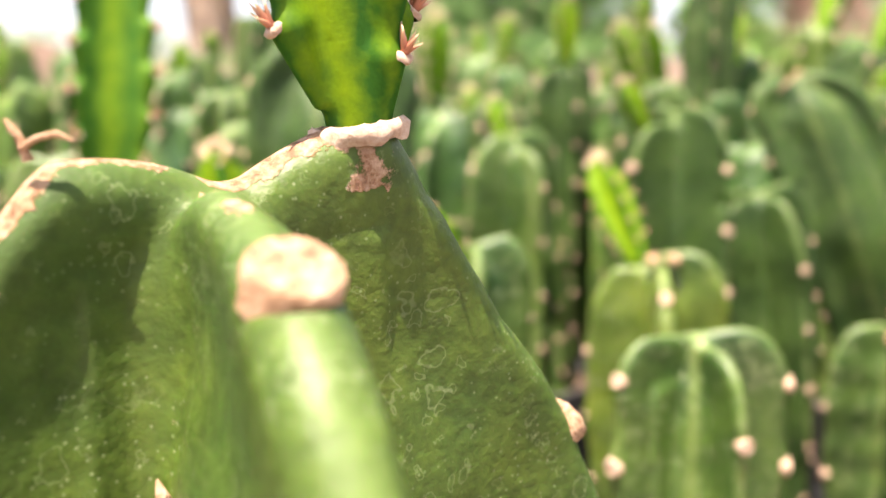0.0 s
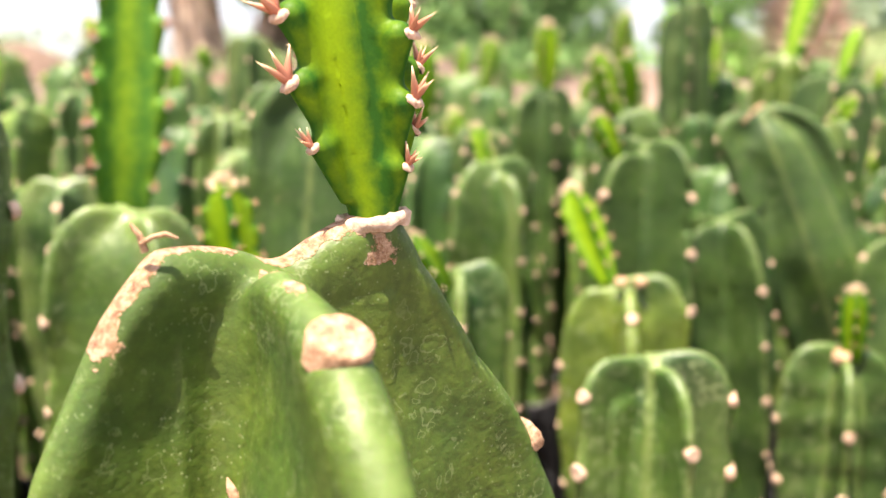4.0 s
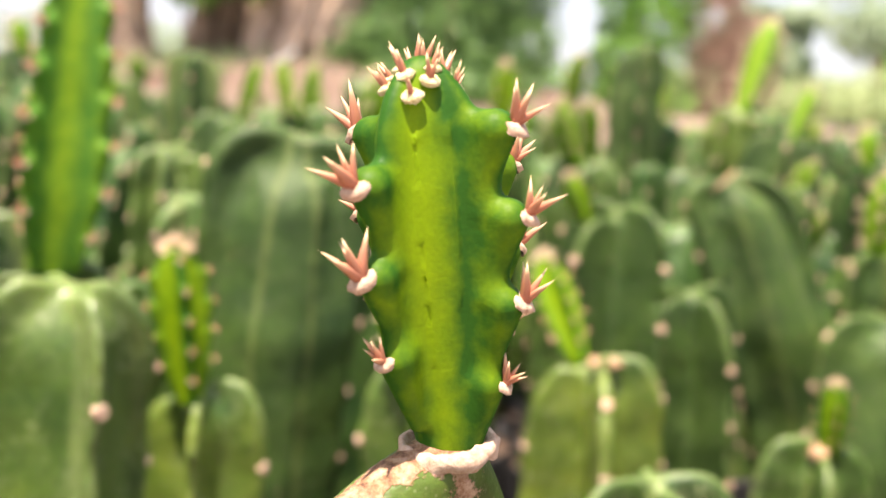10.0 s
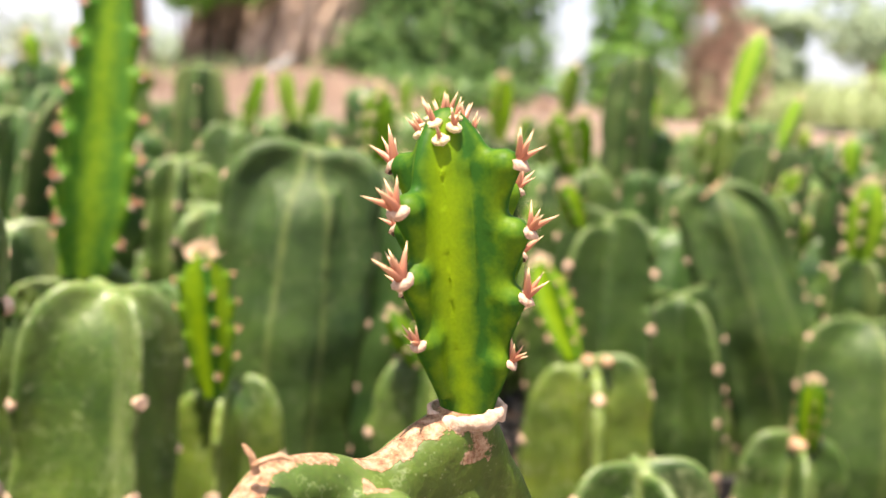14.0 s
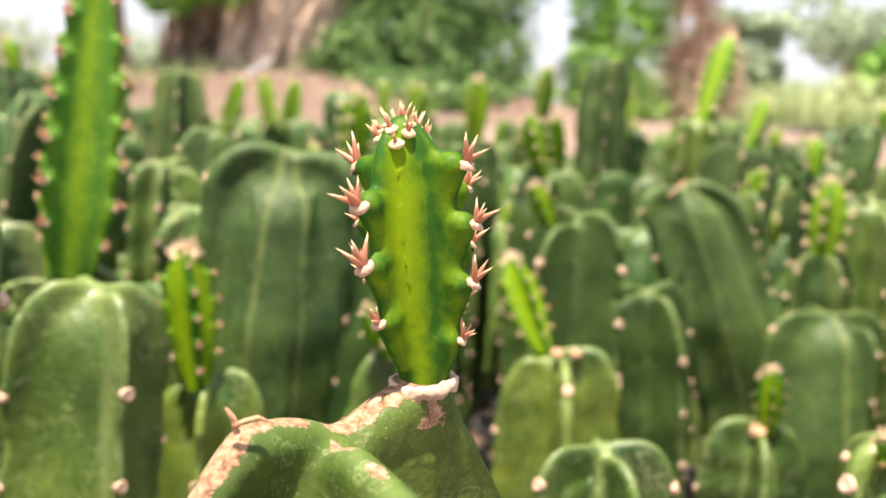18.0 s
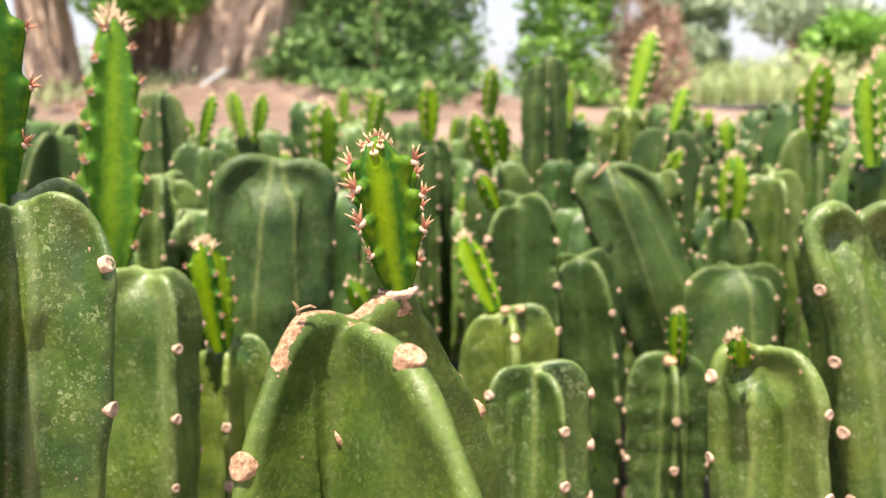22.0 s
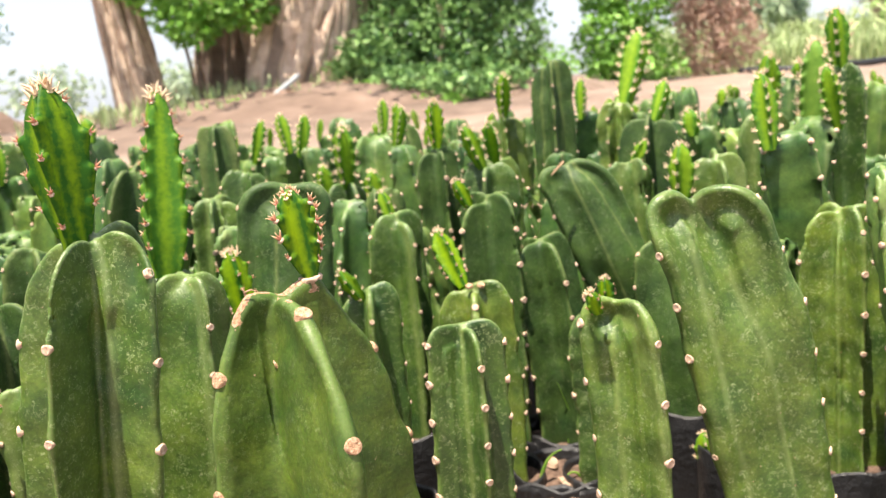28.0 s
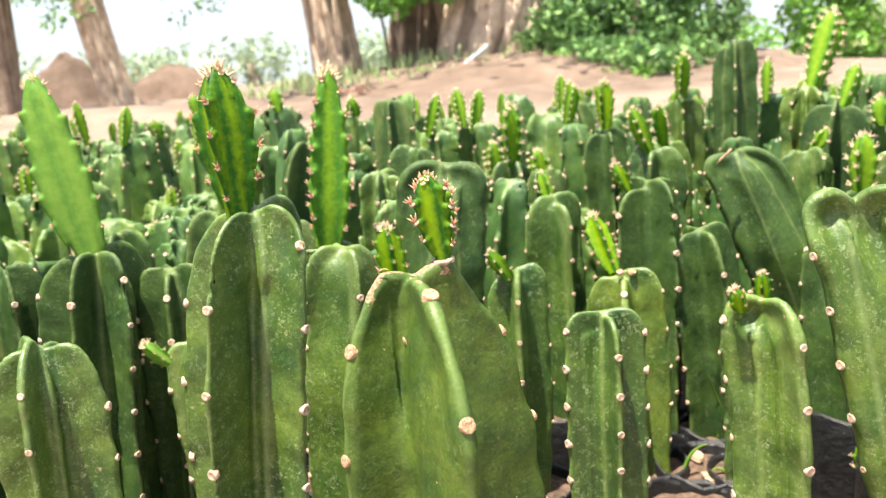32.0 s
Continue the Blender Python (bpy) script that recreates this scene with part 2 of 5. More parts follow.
BARK = rough_material("banyan_bark", [(0.27, 0.18, 0.13), (0.56, 0.42, 0.32), (0.74, 0.60, 0.48)], 6.0, 0.9, 0.9, 0.03, 8.0)
# Darker bark: shade between roots and trunks put into colour, also plain dark trunks.
BARK_DARK_SHADED = rough_material("dark_shaded_bark", [(0.14, 0.10, 0.075), (0.36, 0.27, 0.205)], 6.0, 0.9, 0.9, 0.03, 8.0)
PIPE = rough_material("grey_plastic", [(0.26, 0.29, 0.31), (0.36, 0.39, 0.41)], 30, 0.5, 0.1, 0.001)
CHIP = rough_material("dry_litter", [(0.22, 0.14, 0.09), (0.52, 0.36, 0.25)], 90, 0.95, 0.6, 0.002)


def spine_material():
    m, t, b = material("spine", 0.42)
    v = t.nodes.new("ShaderNodeSeparateXYZ")
    t.links.new(coords(t, "Generated"), v.inputs[0])
    base = ramp(t, v.outputs[2], [(0.0, (0.30, 0.085, 0.05)), (0.5, (0.44, 0.19, 0.115)), (1.0, (0.66, 0.50, 0.30))])
    t.links.new(base, b.inputs["Base Color"])
    return m


SPINE = spine_material()
SPINE_PALE = rough_material("pale_spine", [(0.46, 0.29, 0.18), (0.72, 0.58, 0.40)], 300, 0.5, 0.2, 0.0003)


def leaf_material(name, dark, light, through_light=0.3):
    m, t, b = material(name, 0.5)
    geo = t.nodes.new("ShaderNodeNewGeometry")
    base = ramp(t, geo.outputs["Random Per Island"], [(0.0, dark), (1.0, light)])
    t.links.new(base, b.inputs["Base Color"])
    thin = t.nodes.new("ShaderNodeBsdfTranslucent")
    t.links.new(base, thin.inputs["Color"])
    both = t.nodes.new("ShaderNodeMixShader")
    both.inputs[0].default_value = through_light
    t.links.new(b.outputs[0], both.inputs[1])
    t.links.new(thin.outputs[0], both.inputs[2])
    t.links.new(both.outputs[0], t.nodes["Material Output"].inputs["Surface"])
    return m


LEAF = leaf_material("creeper_leaf", (0.05, 0.14, 0.04), (0.29, 0.48, 0.15))
LEAF_BRIGHT = leaf_material("bright_leaf", (0.09, 0.24, 0.03), (0.27, 0.52, 0.08))
# Leaves of distant trees, paled and greyed to carry the haze in their colour.
LEAF_HAZED = leaf_material("hazed_leaf", (0.24, 0.32, 0.21), (0.42, 0.52, 0.35))
LEAF_DRY = leaf_material("dry_leaf", (0.32, 0.20, 0.145), (0.58, 0.42, 0.33))
GRASS = leaf_material("grass_blade", (0.25, 0.36, 0.13), (0.52, 0.58, 0.31))


# ---- mesh helpers ----
def mesh_of(name, verts, faces, mat, smooth=True, attrs=None):
    me = bpy.data.meshes.new(name)
    me.from_pydata([tuple(map(float, v)) for v in verts], [], faces)
    me.materials.append(mat)
    if smooth:
        me.polygons.foreach_set("use_smooth", [True] * len(me.polygons))
    for k, vals in (attrs or {}).items():
        a = me.attributes.new(k, "FLOAT", "POINT")
        a.data.foreach_set("value", np.asarray(vals, dtype=np.float32))
    me.update()
    return me


def child(name, me, parent, m=None, label=""):
    ob = new(name, me)
    ob.parent = parent
    if m is not None:
        ob.matrix_local = m
    return tagged(ob, label)


def empty(name, m, label="", category="", group="", kind=""):
    ob = new(name)
    ob.empty_display_size = 0.02
    ob.matrix_world = m
    return tagged(ob, label, category, group, kind)


def facing(place, out, up=(0, 0, 1), size=1.0, spin=0.0):
    """A pose at place whose local z points along out."""
    q = Vector(out).to_track_quat("Z", "Y")
    return Matrix.Translation(place) @ q.to_matrix().to_4x4() @ Matrix.Rotation(spin, 4, "Z") @ Matrix.Diagonal((size, size, size, 1))


def tube(points, radii, sides=8, flute=0.0, seed=0):
    """Vertices and faces of a tapered, uneven tube."""
    verts, faces = [], []
    pts = [Vector(p) for p in points]
    for j, (p, r) in enumerate(zip(pts, radii)):
        way = (pts[min(j + 1, len(pts) - 1)] - pts[max(j - 1, 0)]).normalized()
        q = way.to_track_quat("Z", "Y")
        for k in range(sides):
            a = 2 * math.pi * k / sides
            rr = r * (1 + flute * noise.noise((math.cos(a) * 2.2 + seed, math.sin(a) * 2.2, j * 0.25)))
            verts.append(p + q @ Vector((rr * math.cos(a), rr * math.sin(a), 0)))
    for j in range(len(pts) - 1):
        faces += [(j * sides + k, j * sides + (k + 1) % sides, (j + 1) * sides + (k + 1) % sides, (j + 1) * sides + k) for k in range(sides)]
    return verts, faces


def surface_net(F, xs, ys, zs):
    """Vertices and quads of the zero surface of a field on a grid whose steps may differ; negative is inside."""
    S = F < 0
    n = sum(S[a:S.shape[0] - 1 + a, b:S.shape[1] - 1 + b, c:S.shape[2] - 1 + c].astype(np.int8) for a in (0, 1) for b in (0, 1) for c in (0, 1))
    act = (n > 0) & (n < 8)
    ids = np.full(act.shape, -1, dtype=np.int64)
    ids[act] = np.arange(act.sum())
    I, J, K = np.nonzero(act)
    total, hits = np.zeros((len(I), 3)), np.zeros(len(I))
    for axis in range(3):
        for p in (0, 1):
            for q in (0, 1):
                lo = [p, q]
                lo.insert(axis, 0)
                hi = list(lo)
                hi[axis] = 1
                va, vb = F[I + lo[0], J + lo[1], K + lo[2]], F[I + hi[0], J + hi[1], K + hi[2]]
                m = (va < 0) != (vb < 0)
                t = np.where(m, va / np.where(m, va - vb, 1), 0)
                at = [xs[I + lo[0]], ys[J + lo[1]], zs[K + lo[2]]]
                end = (xs[I + hi[0]], ys[J + hi[1]], zs[K + hi[2]])[axis]
                at[axis] = at[axis] + t * (end - at[axis])
                total += np.stack(at, 1) * m[:, None]
                hits += m
    verts = total / hits[:, None]
    quads = []
    for axis in range(3):
        inner = [slice(1, -1)] * 3
        inner[axis] = slice(0, -1)
        low = S[tuple(inner)]
        inner[axis] = slice(1, None)
        high = S[tuple(inner)]
        for inside, flip in ((low & ~high, False), (high & ~low, True)):
            at = list(np.nonzero(inside))
            u, v = [(1, 2), (2, 0), (0, 1)][axis]
            for k in (u, v):
                at[k] = at[k] + 1
            ring = []
            for du, dv in ((1, 1), (0, 1), (0, 0), (1, 0)):
                c = [a.copy() for a in at]
                c[u] -= du
                c[v] -= dv
                ring.append(ids[c[0], c[1], c[2]])
            quads.append(np.stack(ring[::-1] if flip else ring, 1))
    return verts, np.concatenate(quads)


def quad_mesh(name, verts, quads, mat, attrs=None):
    """A smooth mesh of quads, straight from arrays."""
    me = bpy.data.meshes.new(name)
    me.vertices.add(len(verts))
    me.vertices.foreach_set("co", np.asarray(verts, dtype=np.float32).ravel())
    me.loops.add(len(quads) * 4)
    me.loops.foreach_set("vertex_index", np.asarray(quads, dtype=np.int32).ravel())
    me.polygons.add(len(quads))
    me.polygons.foreach_set("loop_start", np.arange(0, len(quads) * 4, 4, dtype=np.int32))
    me.polygons.foreach_set("use_smooth", [True] * len(quads))
    me.materials.append(mat)
    for k, vals in (attrs or {}).items():
        a = me.attributes.new(k, "FLOAT", "POINT")
        a.data.foreach_set("value", np.asarray(vals, dtype=np.float32))
    me.update(calc_edges=True)
    me.validate()
    return me


def steps(lo, hi, fine, coarse, edge):
    """Grid planes from lo to hi: coarse up to edge, fine above it."""
    a = np.arange(lo, edge, coarse)
    return np.concatenate([a, np.arange(edge, hi + fine, fine)])


def rib(deg, reach, dome=0.05, top=0.0, mid=0.42, thick=0.0026, power=2.0, inner=1.9, prof=None):
    """One rib: its direction, its reach, the height of its domed lobe, how far that rises over the apex, where along the reach it is highest,
    half its thickness, and how the reach changes with the depth under the top."""
    return dict(deg=deg, reach=reach, dome=dome, top=top, mid=mid * reach, thick=thick, power=power, inner=inner, prof=prof)


class Lobed:
    """A stem of fleshy ribs grown together: each rib a slab with a round edge and a domed top, with soft folds between."""

    def __init__(self, height, ribs, lean=(0, 0), seed=0, pitch=0.042, wave=0.0008, foot=0.85, bow=0.5, core=0.009, core_top=-0.010, fold=(0.005, 0.011), grow=(0.05, 0.09), pinch=0.1, lumps=0.0006, knobs=(), rim=0.022, dents=()):
        self.h, self.ribs, self.lean, self.pitch, self.wave, self.foot, self.bow = height, ribs, lean, pitch, wave, foot, bow
        self.core, self.core_top, self.fold, self.grow, self.pinch, self.knobs, self.rim, self.dents = core, core_top, fold, grow, pinch, knobs, rim, dents
        rng = random.Random(seed)
        self.phase = [rng.random() for _ in ribs]
        self.lumps = [(lumps * rng.uniform(0.5, 1.0) * min(1.0, 60 / f), [rng.gauss(0, 1) * f for _ in range(3)], rng.random() * 6.28) for f in (28, 34, 42, 52, 64, 80, 100)]

    def axis(self, z):
        u = z / self.h
        s = u * (1 - self.bow) + u * abs(u) * self.bow
        return self.lean[0] * s, self.lean[1] * s

    def reach(self, i, z):
        """The reach of rib i at a height, without its dome."""
        b = self.ribs[i]
        d = np.maximum(self.h + b["top"] - z, 0.0)
        low = self.foot + (1 - self.foot) * np.clip(z / (0.55 * self.h), 0, 1)
        r = b["reach"] * low
        if b["prof"]:
            r = r * np.interp(d, [p for p, _ in b["prof"]], [q for _, q in b["prof"]])
        ripple = self.wave * np.clip((d - 0.4 * b["dome"]) / 0.02, 0, 1)
        turn = 2 * math.pi * (z / self.pitch + self.phase[i])
        return r + ripple * np.cos(turn) + 0.035 * b["reach"] * np.sin(z * 31 + 9 * self.phase[i]) * np.clip(d / 0.1, 0, 1)

    def edge(self, i, x, y, z):
        """How far a point lies outside rib i's outline, and off its middle plane."""
        b = self.ribs[i]
        a = radians(b["deg"])
        u, v = x * math.cos(a) + y * math.sin(a), y * math.cos(a) - x * math.sin(a)
        mid = b["mid"]
        out = np.where(u > mid, np.maximum(self.reach(i, z) - mid, min(0.004, 0.1 * b["reach"])), b["inner"] * mid)
        du, dz = np.abs(u - mid) / out, np.maximum(z - (self.h + b["top"] - b["dome"]), 0) / b["dome"]
        p = b["power"]
        q = (du ** p + dz ** p) ** (1 / p) + 1e-6
        slope = np.sqrt((du / q) ** (2 * p - 2) / out ** 2 + (dz / q) ** (2 * p - 2) / b["dome"] ** 2)
        return np.clip((q - 1) / np.maximum(slope, 3.0), -0.2, 0.2), v

    def field(self, x, y, z):
        cx, cy = self.axis(z)
        x, y = x - cx, y - cy
        y = y - sum(deep * np.exp(-((x - ax) / bx) ** 2 - ((z - self.h - az) / bz) ** 2) for ax, az, bx, bz, deep in self.dents)
        d = np.maximum(self.h - z, 0)
        low = np.clip(d / (0.12 if self.h > 0.2 else 0.3 * self.h), 0, 1)
        k = self.fold[0] + (self.fold[1] - self.fold[0]) * low
        grow = self.grow[0] + (self.grow[1] - self.grow[0]) * low
        out = None
        for i, b in enumerate(self.ribs):
            e, v = self.edge(i, x, y, z)
            deep = np.maximum(-e, 0)
            w = b["thick"] * (1 - self.pinch * np.exp(-((deep - 0.020) / 0.012) ** 2) * np.clip(1.2 - d / 0.12, 0.15, 1)) + grow * np.minimum(deep, 0.05)
            f = np.sqrt(np.maximum(e + w, 0) ** 2 + v * v) - w
            if out is None:
                out = f
            else:
                m = np.maximum(k - np.abs(out - f), 0) / k
                out = np.minimum(out, f) - m * m * k * 0.25
        top = self.h + self.core_top
        f = np.sqrt(x * x + y * y + np.maximum(z - top + self.core, 0) ** 2) - self.core
        m = np.maximum(k - np.abs(out - f), 0) / k
        out = np.minimum(out, f) - m * m * k * 0.25
        for (ax, ay, az), (bx, by, bz), r in self.knobs:
            near = np.clip(((x - ax) * (bx - ax) + (y - ay) * (by - ay) + (z - az) * (bz - az)) / ((bx - ax) ** 2 + (by - ay) ** 2 + (bz - az) ** 2), 0, 1)
            f = np.sqrt((x - ax - near * (bx - ax)) ** 2 + (y - ay - near * (by - ay)) ** 2 + (z - az - near * (bz - az)) ** 2) - r * (1 - 0.65 * near)
            m = np.maximum(0.9 * r - np.abs(out - f), 0) / (0.9 * r)
            out = np.minimum(out, f) - m * m * r * 0.225
        for amp, way, ph in self.lumps:
            out = out + amp * np.sin(way[0] * x + way[1] * y + way[2] * z + ph)
        return out

    def build(self, name, mat, fine=0.0022, coarse=0.0045, cap=0.09, scar=None):
        high = self.h + max(0.0, max(b["top"] for b in self.ribs)) + 0.006
        lx, ly = sorted((0, self.lean[0])), sorted((0, self.lean[1]))
        a = [radians(b["deg"]) for b in self.ribs]
        ext = lambda s: max([self.core + 0.4 * max(self.fold)] + [b["reach"] * 1.08 * s(t) for b, t in zip(self.ribs, a)]) + 0.012
        xs = np.arange(lx[0] - ext(lambda t: -math.cos(t)), lx[1] + ext(math.cos) + fine, fine)
        ys = np.arange(ly[0] - ext(lambda t: -math.sin(t)), ly[1] + ext(math.sin) + fine, fine)
        zs = steps(0.0, high, fine, coarse, max(0.0, self.h - cap))
        X, Y, Z = np.meshgrid(xs, ys, zs, indexing="ij", sparse=True)
        v, q = surface_net(self.field(X, Y, Z), xs, ys, zs)
        for _ in range(2):
            f0 = self.field(v[:, 0], v[:, 1], v[:, 2])
            h = 0.0004
            g = np.stack([(self.field(v[:, 0] + h * (j == 0), v[:, 1] + h * (j == 1), v[:, 2] + h * (j == 2)) - f0) / h for j in range(3)], 1)
            move = -(f0 / np.maximum((g * g).sum(1), 0.3))[:, None] * g
            v = v + np.clip(move, -0.5 * fine, 0.5 * fine)
        cx, cy = self.axis(v[:, 2])
        crest = np.zeros(len(v))
        for i in range(len(self.ribs)):
            e, off = self.edge(i, v[:, 0] - cx, v[:, 1] - cy, v[:, 2])
            crest = np.maximum(crest, 1 - np.sqrt(np.maximum(-e, 0) ** 2 + off ** 2) / self.rim)
        for a0, _, r in self.knobs:
            crest = np.maximum(crest, 1.5 - np.sqrt(((v - np.array(a0)) ** 2).sum(1)) / (1.4 * r))
        marks = scar(v[:, 0] - cx, v[:, 1] - cy, self.h - v[:, 2], crest) if scar else np.zeros(len(v))
        return quad_mesh(name, v, q, mat, {"crest": crest, "scar": marks})

    def crest_at(self, i, z, settle=True):
        """The place on the edge of rib i at a height, set on the skin, and the way out of it."""
        b = self.ribs[i]

        def far(q):
            s = np.clip((q - (self.h + b["top"] - b["dome"])) / b["dome"], 0, 1)
            return b["mid"] + max(float(self.reach(i, q)) - b["mid"], min(0.004, 0.1 * b["reach"])) * (1 - s ** b["power"]) ** (1 / b["power"])
        a = radians(b["deg"])
        r, (cx, cy) = far(z), self.axis(z)
        slope = (far(z - 0.003) - far(min(z + 0.003, self.h + b["top"] - 0.0002))) / 0.006
        place, way = Vector((cx + r * math.cos(a), cy + r * math.sin(a), z)), Vector((math.cos(a), math.sin(a), max(-0.6, min(slope, 3.0)))).normalized()
        for _ in range(5 if settle else 0):
            place = place - way * 0.8 * float(np.clip(self.field(np.array(place.x), np.array(place.y), np.array(place.z)), -0.004, 0.004))
        return place, way

    def spots(self, zmin, skip_top=0.0, settle=True):
        """Places on the crests where the areoles sit: rib, place, outward way."""
        out = []
        for i, b in enumerate(self.ribs):
            for k in range(math.ceil(zmin / self.pitch + self.phase[i]), 200):
                z = (k - self.phase[i]) * self.pitch
                if z > self.h + b["top"] - max(skip_top, 0.006):
                    break
                out.append((i, *self.crest_at(i, z, settle)))
        return out


def disc_mesh():
    """The cut, corky areole: a low knob with a raised rim and a sunken middle."""
    prof = [(0.0030, -0.0020), (0.0031, 0.0008), (0.0027, 0.0015), (0.0019, 0.0010), (0.0006, 0.0012)]
    rng = random.Random(4)
    verts, faces, n = [], [], 11
    for r, z in prof:
        for k in range(n):
            a = 2 * math.pi * k / n
            q = r * (1 + 0.09 * rng.uniform(-1, 1))
            verts.append((q * math.cos(a), q * math.sin(a), z + 0.0002 * rng.uniform(-1, 1)))
    for j in range(len(prof) - 1):
        faces += [(j * n + k, j * n + (k + 1) % n, (j + 1) * n + (k + 1) % n, (j + 1) * n + k) for k in range(n)]
    faces.append(tuple((len(prof) - 1) * n + k for k in range(n)))
    return mesh_of("areole", verts, faces, AREOLE)


def spine_mesh():
    verts, faces, n = [], [], 6
    for r, z in ((0.00110, -0.0006), (0.00122, 0.0006), (0.00090, 0.0030), (0.00046, 0.0058)):
        verts += [(r * math.cos(2 * math.pi * k / n), r * math.sin(2 * math.pi * k / n), z) for k in range(n)]
    verts.append((0, 0, 0.0086))
    for j in range(3):
        faces += [(j * n + k, j * n + (k + 1) % n, (j + 1) * n + (k + 1) % n, (j + 1) * n + k) for k in range(n)]
    faces += [(3 * n + k, 3 * n + (k + 1) % n, 4 * n) for k in range(n)]
    return mesh_of("spine", verts, faces, SPINE)


def wool_mesh(mat):
    """A small felted cushion, about 5 mm across."""
    rng = random.Random(9)
    verts, faces, n = [], [], 12
    for r, z in ((0.0026, -0.0010), (0.0029, 0.0000), (0.0023, 0.0006), (0.0012, 0.0009)):
        verts += [(r * (1 + 0.16 * rng.uniform(-1, 1)) * math.cos(2 * math.pi * k / n), r * (1 + 0.16 * rng.uniform(-1, 1)) * math.sin(2 * math.pi * k / n), z + 0.0003 * rng.uniform(-1, 1)) for k in range(n)]
    verts.append((0, 0, 0.0010))
    for j in range(3):
        faces += [(j * n + k, j * n + (k + 1) % n, (j + 1) * n + (k + 1) % n, (j + 1) * n + k) for k in range(n)]
    faces += [(3 * n + k, 3 * n + (k + 1) % n, 4 * n) for k in range(n)]
    return mesh_of("wool", verts, faces, mat)


DISC, SPIKE, CUSHION, TIP_WOOL = disc_mesh(), spine_mesh(), wool_mesh(WOOL), wool_mesh(WOOL_PALE)


def knob(sides, prof, mat, name):
    """A small turned form with few faces, for what stands far off."""
    verts = [(q * math.cos(2 * math.pi * k / sides), q * math.sin(2 * math.pi * k / sides), z) for q, z in prof for k in range(sides)]
    n = len(prof)
    faces = [(j * sides + k, j * sides + (k + 1) % sides, (j + 1) * sides + (k + 1) % sides, (j + 1) * sides + k) for j in range(n - 1) for k in range(sides)]
    faces.append(tuple((n - 1) * sides + k for k in range(sides)))
    return mesh_of(name, verts, faces, mat)


DISC_LOW = knob(7, ((0.0031, -0.002), (0.0030, 0.0011), (0.0018, 0.0014)), AREOLE, "areole")
SPIKE_LOW = knob(3, ((0.00105, 0.0), (0.0008, 0.004), (0.0001, 0.0086)), SPINE, "spine")
WOOL_LOW = knob(6, ((0.0028, -0.0008), (0.0026, 0.0005), (0.0012, 0.0010)), WOOL_PALE, "wool")


def joined(name, pieces, mats):
    """One mesh from (mesh, pose, material index) pieces."""
    verts, faces, slots, base = [], [], [], 0
    cache = {}
    for me, m, slot in pieces:
        if me.name not in cache:
            cache[me.name] = (np.array([v.co[:] for v in me.vertices]), [tuple(p.vertices) for p in me.polygons])
        co, fs = cache[me.name]
        mm = np.array(m)
        verts.append(co @ mm[:3, :3].T + mm[:3, 3])
        faces += [tuple(i + base for i in f) for f in fs]
        slots += [slot] * len(fs)
        base += len(co)
    me = mesh_of(name, np.concatenate(verts), faces, mats[0])
    for extra in mats[1:]:
        me.materials.append(extra)
    me.polygons.foreach_set("material_index", slots)
    return me


def cluster_mesh(seed, count=5, long=1.0, wool=None, thorn=None):
    """Felt cushion with its spines, for shoots seen from further off."""
    rng = random.Random(seed)
    pieces = [(wool or CUSHION, Matrix.Identity(4), 0)]
    for k in range(count):
        a = 2 * math.pi * k / count + rng.uniform(-0.3, 0.3)
        t = rng.uniform(0.55, 1.0) if k else 0.1
        way = Vector((math.sin(t) * math.cos(a), math.sin(t) * math.sin(a), math.cos(t)))
        pieces.append((SPIKE_LOW if wool == WOOL_LOW else SPIKE, facing(way * 0.0012, way, size=long * rng.uniform(0.65, 1.1)), 1))
    return joined("spine_cluster", pieces, [WOOL_PALE if wool else WOOL, thorn or SPINE])


CLUSTERS = [cluster_mesh(s, 5, 0.72) for s in range(4)]
CLUSTERS_PALE = [cluster_mesh(s, 5, 0.95, WOOL_LOW, SPINE_PALE) for s in range(4)]
TIP_LOW = [cluster_mesh(s, 5, 1.0, WOOL_LOW, SPINE_PALE) for s in range(2)]
TIP_CLUSTERS = [cluster_mesh(s, 5, 1.0, TIP_WOOL, SPINE_PALE) for s in range(2)]


